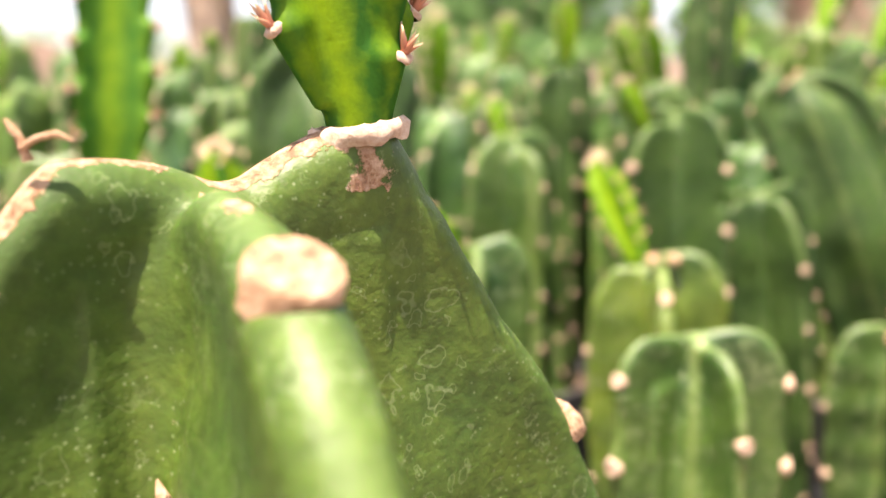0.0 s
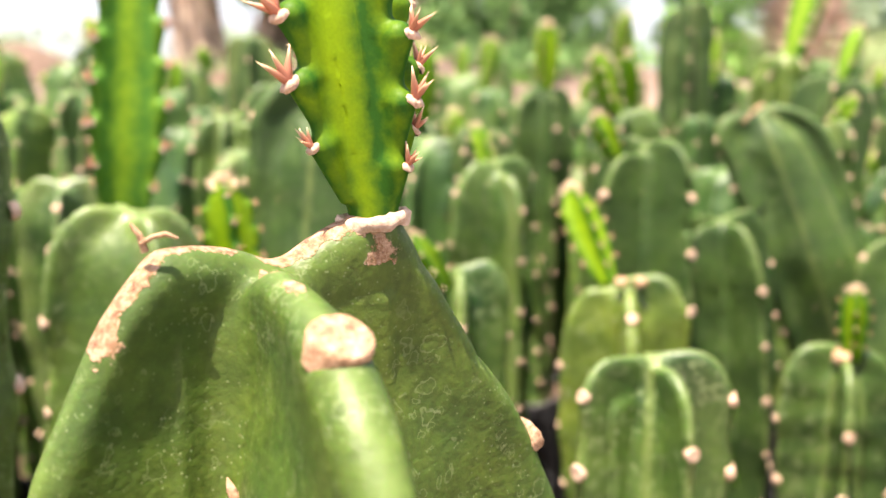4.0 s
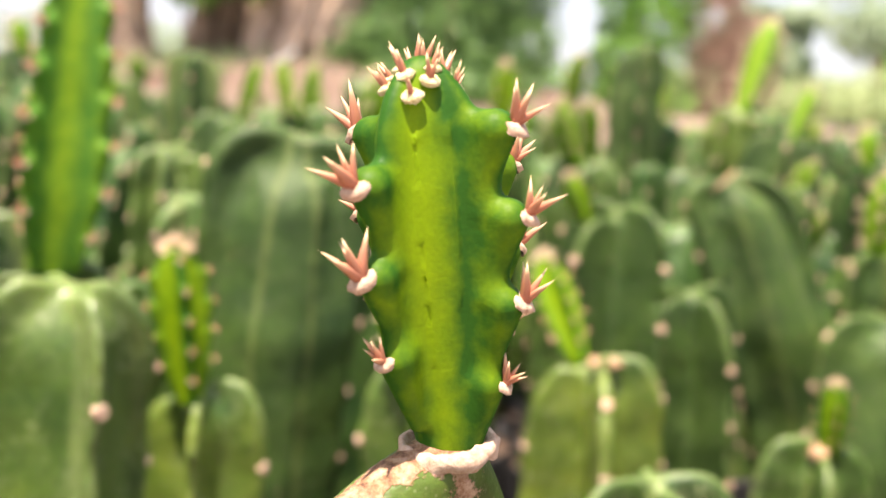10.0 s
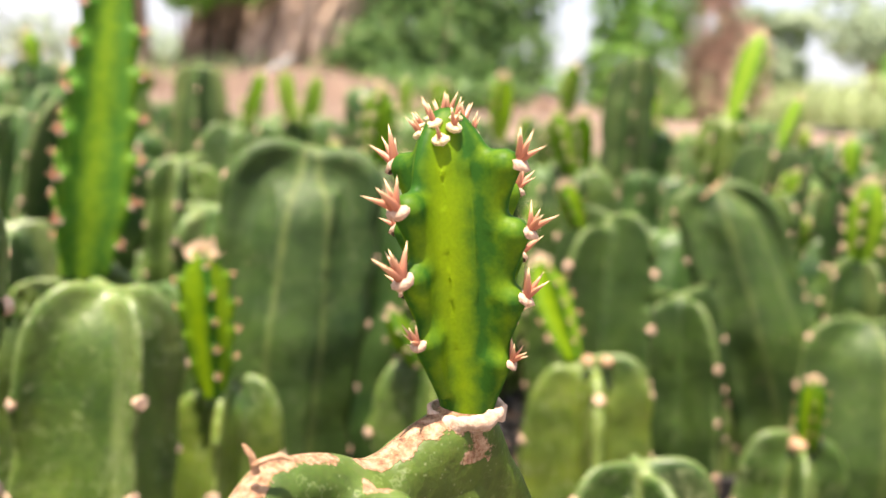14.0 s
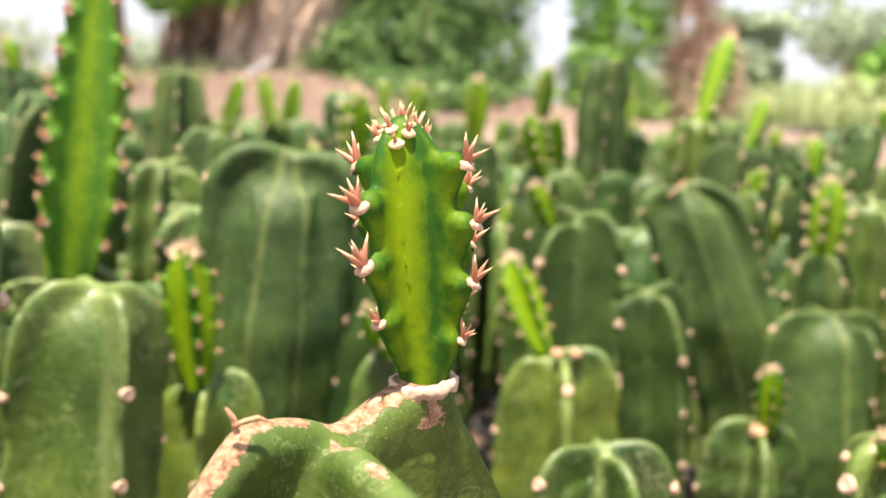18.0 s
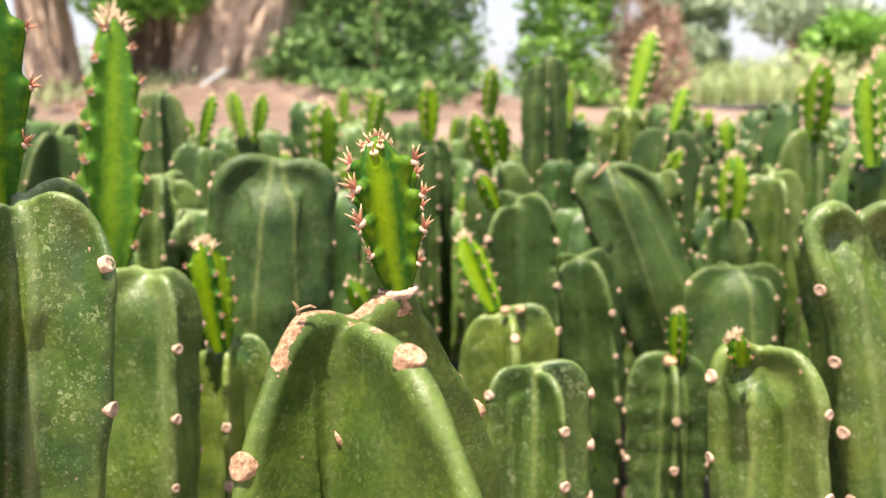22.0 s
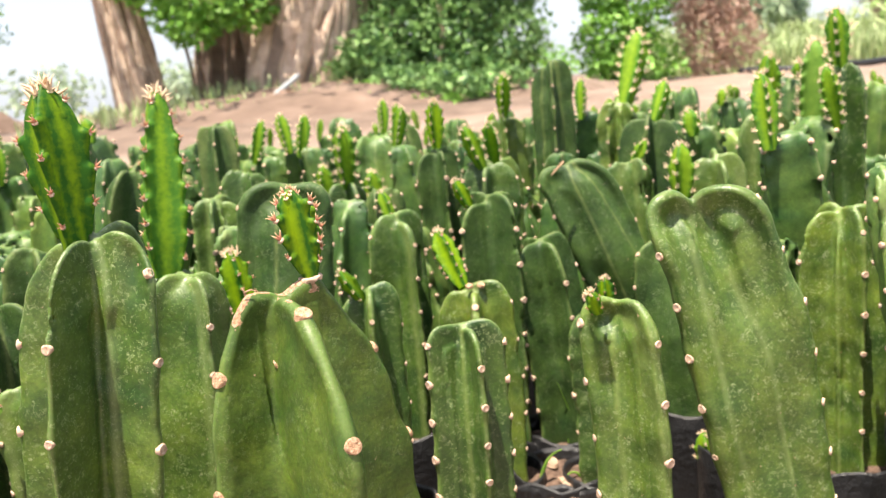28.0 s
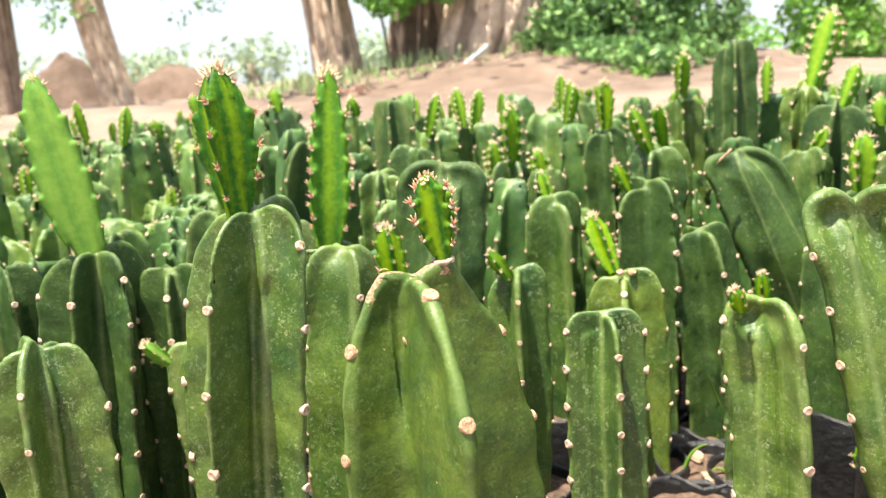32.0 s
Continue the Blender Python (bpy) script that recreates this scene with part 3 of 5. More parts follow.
def shoot(parent, base, tip, radius, ribs=4, turn=0.0, mat=None, seed=0, pitch=0.013, detail=1, label="", widest=0.62, spiny=1.0, turns=None, tuber=0.24, neck=0.5, taper=0.38):
    """A young shoot on a stem. detail 2: each spine a piece of its own; 1: clusters; 0: clusters joined into one part."""
    base, tip, radius = Vector(base), Vector(tip), radius * 1.22
    h = (tip - base).length
    rng = random.Random(seed)

    def profile(u):
        w = widest
        return neck + (1 - neck) * (0.5 * math.sin(0.5 * math.pi * u / w) + 0.5 * u / w) if u < w else 1.0 - taper * ((u - w) / (1 - w)) ** 2

    angles = turns or [turn + 360 * k / ribs + rng.uniform(-9, 9) for k in range(ribs)]
    ribs = len(angles)
    ribs_of = [(a, radius * rng.uniform(0.94, 1.06), min(0.3 * h, radius * 1.1)) for a in angles]
    depth = [(h * (1 - k / 12), profile(k / 12)) for k in range(12, -1, -1)]
    ribs_in = [dict(rib(a, r, min(0.3 * h, 1.1 * r), 0.0, 0.12, radius * 0.13, 2.0, 2.5), prof=depth) for a, r, _ in ribs_of]
    col = Lobed(h, ribs_in, (0, 0), seed, pitch, 0.0, 1.0, 0.5, radius * 0.22, -radius * 0.3, (radius * 0.25, radius * 0.42), (0.30, 0.34), 0.0, 0.00012, (), radius * 0.5)
    col.phase = [0.5 * (k % 2) + 0.15 for k in range(len(ribs_in))]

    def knob_size(p):
        return radius * ((0.20 if detail == 2 else 0.11) + 0.07 * min(1.0, p.z / (0.4 * h))) * (0.6 + 0.55 * min(1.0, tuber / 0.2))

    def out_of(p):
        return knob_size(p) * (1.3 if detail == 2 else 1.05)

    for _, p, way in col.spots(h * 0.1, 0.004, False):
        if p.z > h - 1.0 * radius:
            continue
        flat, size_k = Vector((p.x, p.y, 0)).normalized(), knob_size(p)
        a0, b0 = p + flat * size_k * (0.55 if detail == 2 else 0.3), p - flat * radius * 0.12 - Vector((0, 0, min(0.85 * pitch, p.z - 0.001)))
        col.knobs = (*col.knobs, (tuple(a0), tuple(b0), size_k))
    step = max(0.00055, radius / (6, 13, 24)[detail])
    me = col.build("shoot", SHOOT_MID if detail == 0 and mat in (None, SHOOT) else mat or SHOOT_MID, step, step * 1.3, 0.6 * h)
    ob = child("shoot", me, parent, Matrix.Translation(base) @ (tip - base).to_track_quat("Z", "Y").to_matrix().to_4x4(), label)
    pieces = []
    size = min(1.35, max(0.5, radius * 62)) * spiny
    for i, place, way in col.spots(h * (0.17 if detail == 2 else 0.10), 0.003, False):
        if place.z < h - radius:
            place = place + Vector((place.x, place.y, 0)).normalized() * out_of(place)
        way = (way + Vector((0, 0, 0.95))).normalized()
        s = size * rng.uniform(0.85, 1.1)
        if detail == 2:
            s *= 0.62 + 0.38 * min(1.0, place.z / (0.55 * h))
            way = (way + Vector((0, 0, 0.15))).normalized()
            child("areole", CUSHION, ob, facing(place + way * 0.0007, way, size=s * 1.12, spin=rng.random() * 6))
            for k in range(5):
                a = 2 * math.pi * k / 5 + rng.uniform(-0.35, 0.35)
                t = rng.uniform(0.5, 0.95) if k else 0.15
                q = facing(place, way) @ Vector((math.sin(t) * math.cos(a), math.sin(t) * math.sin(a), math.cos(t)))
                lean_way = (q - place).normalized() + Vector((0, 0, 0.4))
                child("spine", SPIKE, ob, facing(place + way * 0.0012, lean_way, size=s * rng.uniform(0.75, 1.2)))
        elif detail == 1:
            child("areole", CLUSTERS[rng.randrange(4)], ob, facing(place, way, size=s * 0.75, spin=rng.random() * 6))
        else:
            pieces.append((CLUSTERS_PALE[rng.randrange(4)], facing(place, way, size=s * 0.95, spin=rng.random() * 6), 0))
    # woolly growing tip
    top = []
    count = (4, 8, 15)[detail]
    wide, dome = radius * (1 - taper), min(0.3 * h, 1.1 * radius)
    for k in range(count):
        a = k * 2.4
        r = 0.85 * wide * math.sqrt(k / count)
        p = Vector((r * math.cos(a), r * math.sin(a), h - dome * (1 - math.sqrt(1 - (r / wide) ** 2)) - 0.0002))
        way = Vector((0.8 * r / wide * math.cos(a), 0.8 * r / wide * math.sin(a), 1))
        s = size * (0.68 if detail == 2 else 1.0)
        if detail == 2:
            child("areole", TIP_WOOL, ob, facing(p, way, size=s * 1.15, spin=k))
            for j in range(3):
                child("spine", SPIKE, ob, facing(p, way + Vector((rng.uniform(-.45, .45), rng.uniform(-.45, .45), 0.1)), size=s * rng.uniform(0.65, 1.1)))
        else:
            top.append(((TIP_CLUSTERS if detail else TIP_LOW)[k % 2], facing(p, way, size=s), 0))
    if top or pieces:
        tip_ob = child("spiny_tip" if detail else "spiny_pattern", joined_two(top + pieces), ob)
        tip_ob["kind"] = "stuff"
    return ob


def joined_two(pieces):
    """Clusters joined, with their wool and spine materials kept."""
    split = []
    for me, m, _ in pieces:
        split.append((me, m))
    verts, faces, slots, base = [], [], [], 0
    for me, m in split:
        co = np.array([v.co[:] for v in me.vertices])
        mm = np.array(m)
        verts.append(co @ mm[:3, :3].T + mm[:3, 3])
        for p in me.polygons:
            faces.append(tuple(i + base for i in p.vertices))
            kind = me.materials[p.material_index]
            slots.append((WOOL, SPINE, WOOL_PALE, SPINE_PALE).index(kind))
        base += len(co)
    out = mesh_of("spine_cluster", np.concatenate(verts), faces, WOOL)
    out.materials.append(SPINE)
    out.materials.append(WOOL_PALE)
    out.materials.append(SPINE_PALE)
    out.polygons.foreach_set("material_index", slots)
    return out


def even_ribs(count, turn, radius, top, seed):
    rng = random.Random(seed)
    out = []
    for k in range(count):
        r = radius * rng.uniform(0.88, 1.14) * (1.16 if count == 3 else 1.0)
        out.append(rib(turn + 360 * k / count + rng.uniform(-10, 10), r, min(top * rng.uniform(0.75, 1.25), 0.95 * r + 0.01), rng.uniform(-0.010, 0.004), rng.uniform(0.30, 0.50), rng.uniform(0.0024, 0.0032), rng.uniform(1.8, 2.4), rng.uniform(1.5, 2.6)))
    return out


def cactus(top, ribs, lean=(0, 0), seed=0, detail=1, label="", group="potted cacti in rows", scar=None, pitch=0.042, disc=1.0, mat=None, fine=0.003, coarse=0.006, cap=0.08, skip=0.012, see=0.06, **form):
    """A potted cactus whose stem ends at top. lean: how far the top stands off its foot."""
    x, y, z = top
    thing = empty("cactus", pose(x - lean[0], y - lean[1], SOIL - 0.03), label, "cactus", group)
    col = Lobed(z - SOIL + 0.03, ribs, lean, seed, pitch, **form)
    stem = child("stem", col.build("stem", mat or SKIN, fine, coarse, cap, scar), thing)
    rng = random.Random(seed + 5)
    small = []
    for i, place, way in col.spots(see, skip):
        m = facing(place + way * -0.0008, way, size=disc * rng.uniform(0.8, 1.15), spin=rng.random() * 6)
        if detail:
            child("areole", DISC, stem, m)
        else:
            small.append((DISC_LOW, m, 0))
    if small:
        child("areole_pattern", joined("areole_pattern", small, [AREOLE]), stem)["kind"] = "stuff"
    return thing, col, stem


def on_top(thing, place):
    """A place of the world in a thing's own frame."""
    return Vector(place) - Vector(thing.location)


# ---- ground ----
def mound_height(x, y):
    """The earth bank under the banyan, and the gentle unevenness of the yard."""
    bank = 0.42 * math.exp(-((x + 0.9) / 2.6) ** 2 - ((y - 11.4) / 1.7) ** 2) + 0.22 * math.exp(-((x - 1.2) / 1.3) ** 2 - ((y - 11.2) / 1.5) ** 2)
    k = min(1, max(0, (y - 3.4) / 5.0))
    return bank + 0.42 * k * k * (3 - 2 * k) + 0.03 * noise.noise((x * 0.6, y * 0.6, 2)) * min(1, max(0, (y - 4) / 3))


def ground():
    xs = np.concatenate([[-900, -200, -60, -25], np.linspace(-13, 15, 113), [30, 70, 200, 900]])
    ys = np.concatenate([[-300, -40, -8], np.linspace(-2, 4, 9), np.linspace(4.4, 18, 69), [22, 30, 50, 120, 400, 1500]])
    verts = [(x, y, mound_height(x, y) + (0.05 * noise.noise((x * 2.1, y * 2.1, 0)) * min(1, mound_height(x, y) * 3))) for y in ys for x in xs]
    n = len(xs)
    faces = [(j * n + i, j * n + i + 1, (j + 1) * n + i + 1, (j + 1) * n + i) for j in range(len(ys) - 1) for i in range(n - 1)]
    earth = [max(0.0, min(1.0, 2.2 * (1 - math.hypot((x + 1.2) / 4.2, (y - 9.6) / 3.6)) + 0.5 * noise.noise((x * 1.1, y * 1.1, 4)))) for x, y, _ in verts]
    tagged(new("ground", mesh_of("ground", verts, faces, SAND, True, {"earth": earth})), "pinkish sandy earth of the nursery yard", "ground", kind="structure")


ground()

# ---- scarred plant with the young shoot, which the camera starts at ----
HX, HY, HZ = 0.018, 0.185, 0.509


def hero_scar(x, y, d, crest):
    """Cork over the tops of the ribs, in patches further down the near one."""
    best = np.zeros(len(x))
    for deg, start, reach, width in ((-137, 0.002, 0.034, 0.0046), (-61, 0.003, 0.017, 0.0028), (-61, 0.019, 0.029, 0.0026), (33, -0.002, 0.030, 0.0042)):
        c, q = math.cos(radians(deg)), math.sin(radians(deg))
        along, off = x * c + y * q, np.abs(y * c - x * q)
        on = np.clip((along - start) / 0.004, 0, 1) * np.clip((reach - along) / 0.006, 0, 1) * np.clip((crest - 0.76) / 0.08, 0, 1)
        best = np.maximum(best, on * np.minimum(1.0, 1.3 * (1 - off / width)))
    return np.maximum(best, np.where(d < 0.004, 1.2 - np.hypot(x - 0.0195, y - 0.013) / 0.0095, 0))


hero_ribs = [
    rib(-137, 0.055, 0.013, 0.003, 0.32, 0.0054, 2.0, 1.4, ((0.0, 0.44), (0.004, 0.47), (0.014, 0.57), (0.025, 0.67), (0.035, 0.78), (0.047, 0.87), (0.08, 0.98), (0.2, 1.0))),
    rib(-61, 0.092, 0.105, 0.000, 0.16, 0.0052, 2.0, 2.0),
    rib(33, 0.089, 0.016, 0.006, 0.30, 0.0046, 1.35, 1.08, ((0.0, 0.38), (0.011, 0.40), (0.018, 0.44), (0.033, 0.53), (0.045, 0.65), (0.055, 0.73), (0.075, 0.81), (0.12, 0.98), (0.2, 1.0))),
    rib(118, 0.058, 0.06, -0.022, 0.4)]
hero, hero_col, hero_stem = cactus((HX, HY, HZ), hero_ribs, (0, 0), 3, 2, "green cactus with corky tan scars and one young shoot on top", scar=hero_scar, pitch=0.05, fine=0.0013, coarse=0.004, cap=0.075, see=9, foot=0.95, mat=SKIN_SUN, core_top=-0.006, fold=(0.004, 0.016), grow=(0.02, 0.14), pinch=0.35)
pup = shoot(hero, on_top(hero, (0.0385, 0.199, 0.5125)), on_top(hero, (0.0305, 0.199, 0.569)), 0.0082, 4, -150, SHOOT, 21, 0.0122, 2, "yellow-green young shoot with pinkish brown spines", turns=[-136, -42, 66, 112], spiny=1.12, neck=0.24, widest=0.55, taper=0.30)

cam.data.dof.use_dof, cam.data.dof.focus_object, cam.data.dof.aperture_fstop = True, pup, 13.0


def collar(thing, place, way, radius, seed):
    """The ring of cork from which a shoot breaks out."""
    rng = random.Random(seed)
    verts, faces, n = [], [], 44
    prof = [(1.04, -0.0022), (1.12, -0.0012), (1.10, 0.0000), (1.02, 0.0007), (0.92, 0.0006), (0.76, -0.0008)]
    for j, (q, z) in enumerate(prof):
        for k in range(n):
            a = 2 * math.pi * k / n
            w = 1 + 0.16 * noise.noise((math.cos(a) * 2.5, math.sin(a) * 2.5, j * 0.6 + seed))
            verts.append((q * radius * w * math.cos(a), q * radius * w * math.sin(a), z + 0.0008 * noise.noise((math.cos(a) * 4, math.sin(a) * 4, seed + j))))
    for j in range(len(prof) - 1):
        faces += [(j * n + k, j * n + (k + 1) % n, (j + 1) * n + (k + 1) % n, (j + 1) * n + k) for k in range(n)]
    child("collar", mesh_of("collar", verts, faces, WOOL), thing, facing(on_top(thing, place), way), "crumbly tan ring of cork")


collar(hero, (0.0385, 0.199, 0.5140), (-0.12, 0, 1), 0.0068, 5)


def stub(thing, place, way, size, name="scar_disc", mat=None):
    """A large cut disc of cork."""
    child(name, disc_wide(mat or CORK), thing, facing(on_top(thing, place), way, size=size))


DISC_WIDE = {}


def disc_wide(mat):
    if mat.name not in DISC_WIDE:
        rng = random.Random(14)
        verts, faces, n = [], [], 20
        prof = [(0.0049, -0.003), (0.0050, 0.0006), (0.0045, 0.0013), (0.0034, 0.0011), (0.0022, 0.0015), (0.0010, 0.0012)]
        for r, z in prof:
            verts += [(r * (1 + 0.06 * rng.uniform(-1, 1)) * math.cos(2 * math.pi * k / n), r * (1 + 0.06 * rng.uniform(-1, 1)) * math.sin(2 * math.pi * k / n), z + 0.0002 * rng.uniform(-1, 1)) for k in range(n)]
        for j in range(len(prof) - 1):
            faces += [(j * n + k, j * n + (k + 1) % n, (j + 1) * n + (k + 1) % n, (j + 1) * n + k) for k in range(n)]
        faces.append(tuple((len(prof) - 1) * n + k for k in range(n)))
        DISC_WIDE[mat.name] = mesh_of("scar_disc", verts, faces, mat)
    return DISC_WIDE[mat.name]


def scab(deg, z, size, spin):
    """A small dry brown scab on the face between two ribs."""
    a = radians(deg)
    way = Vector((math.cos(a), math.sin(a), 0))
    place = way * 0.09 + Vector((0, 0, z - hero.location.z))
    for _ in range(30):
        place = place - way * 0.7 * float(hero_col.field(np.array(place.x), np.array(place.y), np.array(place.z)))
    v, f = tube([Vector((0, -0.0030, 0)), Vector((0, -0.0012, 0.0006)), Vector((0, 0.0012, 0.0005)), Vector((0, 0.0032, -0.0002))], [0.0003, 0.0012, 0.0009, 0.0002], 8, 0.5, 7)
    child("scab", mesh_of("scab", v, f, CORK), hero, facing(place, way, size=size, spin=spin), "small dry brown scab")


scab(-98, 0.468, 1.0, 0.5)
scab(-70, 0.300, 0.8, 1.4)
for n, z, size in ((0, 0.467, 0.95), (0, 0.398, 0.8), (0, 0.335, 0.8), (1, 0.5025, 1.05), (1, 0.438, 0.95), (1, 0.372, 0.8), (1, 0.31, 0.8), (2, 0.460, 0.85), (2, 0.395, 0.8), (2, 0.33, 0.7), (3, 0.46, 0.8)):
    p, w = hero_col.crest_at(n, z - hero.location.z)
    stub(hero, Vector(hero.location) + p + w * 0.0002, w, size)


def dry_stalk(thing, points, r, label):
    """A dried flower remnant left on a plant."""
    pts = [on_top(thing, p) for p in points]
    v, f = tube(pts, [r * (1.15, 0.9, 1.0, 0.35)[k] for k in range(len(pts))], 7, 0.5, 3)
    child("dried_flower", mesh_of("dried_flower", v, f, CORK), thing, None, label)


dry_stalk(hero, ((0.0035, 0.1685, 0.5125), (0.0028, 0.168, 0.5155), (0.0022, 0.168, 0.5163), (0.0014, 0.168, 0.5174)), 0.0006, "dry brown flower remnant")
dry_stalk(hero, ((0.0030, 0.168, 0.5140), (0.0052, 0.1675, 0.5152), (0.0072, 0.168, 0.5156), (0.0092, 0.1685, 0.5148)), 0.0005, "dry brown flower remnant")

# ---- named plants: top, ribs, lean ----
NEAR = "green ribbed cactus with round corky areoles in a black grow bag"


def near_plant(top, count, turn, radius, round_top, lean=(0, 0), seed=0, label=NEAR, detail=1, **kw):
    return cactus(top, even_ribs(count, turn, radius, round_top, seed), lean, seed, detail, label, **kw)


# dark plant whose top carries a stout shoot
p1, c1, _ = cactus((-0.118, 0.288, 0.546), [rib(-107, 0.057, 0.055, -0.006, 0.3, 0.0022), rib(-176, 0.056, 0.080, -0.008, 0.3), rib(-24, 0.052, 0.060, -0.002, 0.35, 0.0032), rib(60, 0.05, 0.06), rib(130, 0.05, 0.06)], (0.03, 0.0), 31, 2, "green ribbed cactus with a stout spiny shoot", pitch=0.064, disc=1.3, mat=SKIN_MID, fine=0.0022, fold=(0.004, 0.008), grow=(0.04, 0.11), dents=[(0.032, -0.028, 0.010, 0.022, 0.008)])
shoot(p1, on_top(p1, (-0.131, 0.285, 0.530)), on_top(p1, (-0.137, 0.283, 0.645)), 0.0158, 4, -100, SHOOT, 5, 0.024, 1, "stout yellow-green shoot with reddish spines", 0.6, taper=0.5, neck=0.25, turns=[-172, -112, -22, 80])

p2, c2, _ = near_plant((-0.094, 0.43, 0.482), 4, -140, 0.037, 0.05, (0.02, 0), 41, mat=SKIN_MID, core=0.016, fold=(0.007, 0.026), grow=(0.07, 0.18))
p2b, _, _ = near_plant((-0.150, 0.565, 0.465), 4, -60, 0.040, 0.05, (0, 0), 42, "green ribbed cactus with one tall pale shoot", mat=SKIN_MID)
shoot(p2b, on_top(p2b, (-0.148, 0.562, 0.455)), on_top(p2b, (-0.138, 0.585, 0.640)), 0.0200, 4, -170, SHOOT_MID, 6, 0.024, 1, "tall bright green shoot with pinkish spines", 0.3, tuber=0.14, taper=0.6, turns=[-172, -75, -8, 95])
p3, _, _ = near_plant((-0.052, 0.505, 0.420), 4, -100, 0.033, 0.03, (0, 0), 43, "green cactus with a small yellow shoot")
shoot(p3, on_top(p3, (-0.058, 0.492, 0.412)), on_top(p3, (-0.068, 0.497, 0.487)), 0.0098, 4, -130, SHOOT, 7, 0.014, 1)
p4, _, _ = cactus((-0.024, 0.61, 0.540), [rib(-164, 0.050, 0.032, 0.0, 0.42, 0.0072), rib(-10, 0.049, 0.028, -0.004, 0.5, 0.0072), rib(75, 0.045, 0.04, -0.01), rib(128, 0.045, 0.04, -0.01)], (0.02, 0.0), 44, 1, "broad flat-sided green cactus", mat=SKIN_DARK, fine=0.0026, core=0.025, fold=(0.006, 0.034), grow=(0.05, 0.20), pinch=0.8, core_top=-0.032)
p5, _, _ = near_plant((0.158, 1.12, 0.528), 4, -75, 0.037, 0.045, (0, 0), 45, "tall dark green cactus with a short shoot on top", mat=SKIN_DARK)
shoot(p5, on_top(p5, (0.157, 1.12, 0.524)), on_top(p5, (0.157, 1.125, 0.600)), 0.0105, 4, -110, SHOOT, 8, 0.014, 1)
p6, _, _ = near_plant((0.200, 0.725, 0.492), 4, -55, 0.045, 0.05, (0, 0), 46, mat=SKIN_DARK)
shoot(p6, on_top(p6, (0.176, 0.73, 0.478)), on_top(p6, (0.160, 0.73, 0.512)), 0.007, 4, -110, SHOOT, 9, 0.011, 1)
p7, _, _ = near_plant((0.166, 0.608, 0.411), 4, -95, 0.045, 0.06, (-0.01, 0), 47, "green cactus with a forked cut top and a bright shoot")
shoot(p7, on_top(p7, (0.155, 0.615, 0.405)), on_top(p7, (0.132, 0.650, 0.465)), 0.0095, 4, -110, SHOOT, 10, 0.013, 1)
stub(p7, (0.160, 0.60, 0.411), (-0.2, -0.3, 1), 0.8)
stub(p7, (0.173, 0.60, 0.411), (0.3, -0.3, 1), 0.8)
p8, c8, _ = cactus((0.140, 0.408, 0.421), [rib(-150, 0.038, 0.022, 0.003, 0.6, 0.003), rib(-70, 0.034, 0.026, -0.002, 0.45, 0.003), rib(-8, 0.037, 0.026, 0.003, 0.5, 0.003), rib(80, 0.034, 0.03, -0.004)], (0.0, 0.0), 48, 2, "short green cactus with folded rib tops", pitch=0.034, disc=1.1, fine=0.0022, core_top=-0.03, pinch=0.4)
p9, _, _ = cactus((0.312, 0.815, 0.512), [rib(-166, 0.056, 0.032, -0.002, 0.4, 0.0066), rib(-12, 0.046, 0.030, 0.005, 0.35, 0.0066), rib(65, 0.045, 0.05, -0.01), rib(130, 0.045, 0.05, -0.01)], (-0.12, 0.0), 49, 1, "dark green cactus leaning over its neighbours", mat=SKIN_DARK, fine=0.0028, core=0.020, fold=(0.006, 0.034), grow=(0.05, 0.20), pinch=0.8)
dry_stalk(p9, ((0.300, 0.777, 0.518), (0.294, 0.774, 0.513), (0.288, 0.772, 0.508), (0.283, 0.772, 0.503)), 0.0016, "dry brown flower remnant")
p9b, _, _ = near_plant((0.255, 0.715, 0.438), 4, -60, 0.042, 0.06, (-0.02, 0), 50, "dark green ribbed cactus in a black grow bag", mat=SKIN_DARK)
p10, _, _ = cactus((0.437, 0.765, 0.412), [rib(-170, 0.060, 0.03, 0.0, 0.5), rib(-60, 0.05, 0.03, -0.004, 0.5), rib(10, 0.060, 0.03, 0.002, 0.5), rib(100, 0.05, 0.03)], (0, 0), 51, 1, "squat broad green cactus", mat=SKIN_DARK, core=0.025, fold=(0.007, 0.038), grow=(0.08, 0.22))
p11, _, _ = cactus((0.338, 0.400, 0.520), [rib(-150, 0.054, 0.042, 0.003, 0.36, 0.0088, 2.0, 1.3), rib(-28, 0.064, 0.042, 0.005, 0.46, 0.0088, 2.2, 1.3), rib(50, 0.05, 0.05, -0.01), rib(120, 0.05, 0.05, -0.01)], (-0.072, 0.0), 52, 2, "large bright green cactus with a rounded two-lobed top", pitch=0.045, disc=1.15, mat=SKIN_MID, fine=0.0022, core=0.013, core_top=-0.040, fold=(0.004, 0.026), grow=(0.02, 0.20), pinch=0.85, dents=[(-0.030, -0.020, 0.015, 0.016, 0.012), (0.006, -0.046, 0.013, 0.022, 0.011), (0.006, -0.085, 0.011, 0.03, 0.007)])
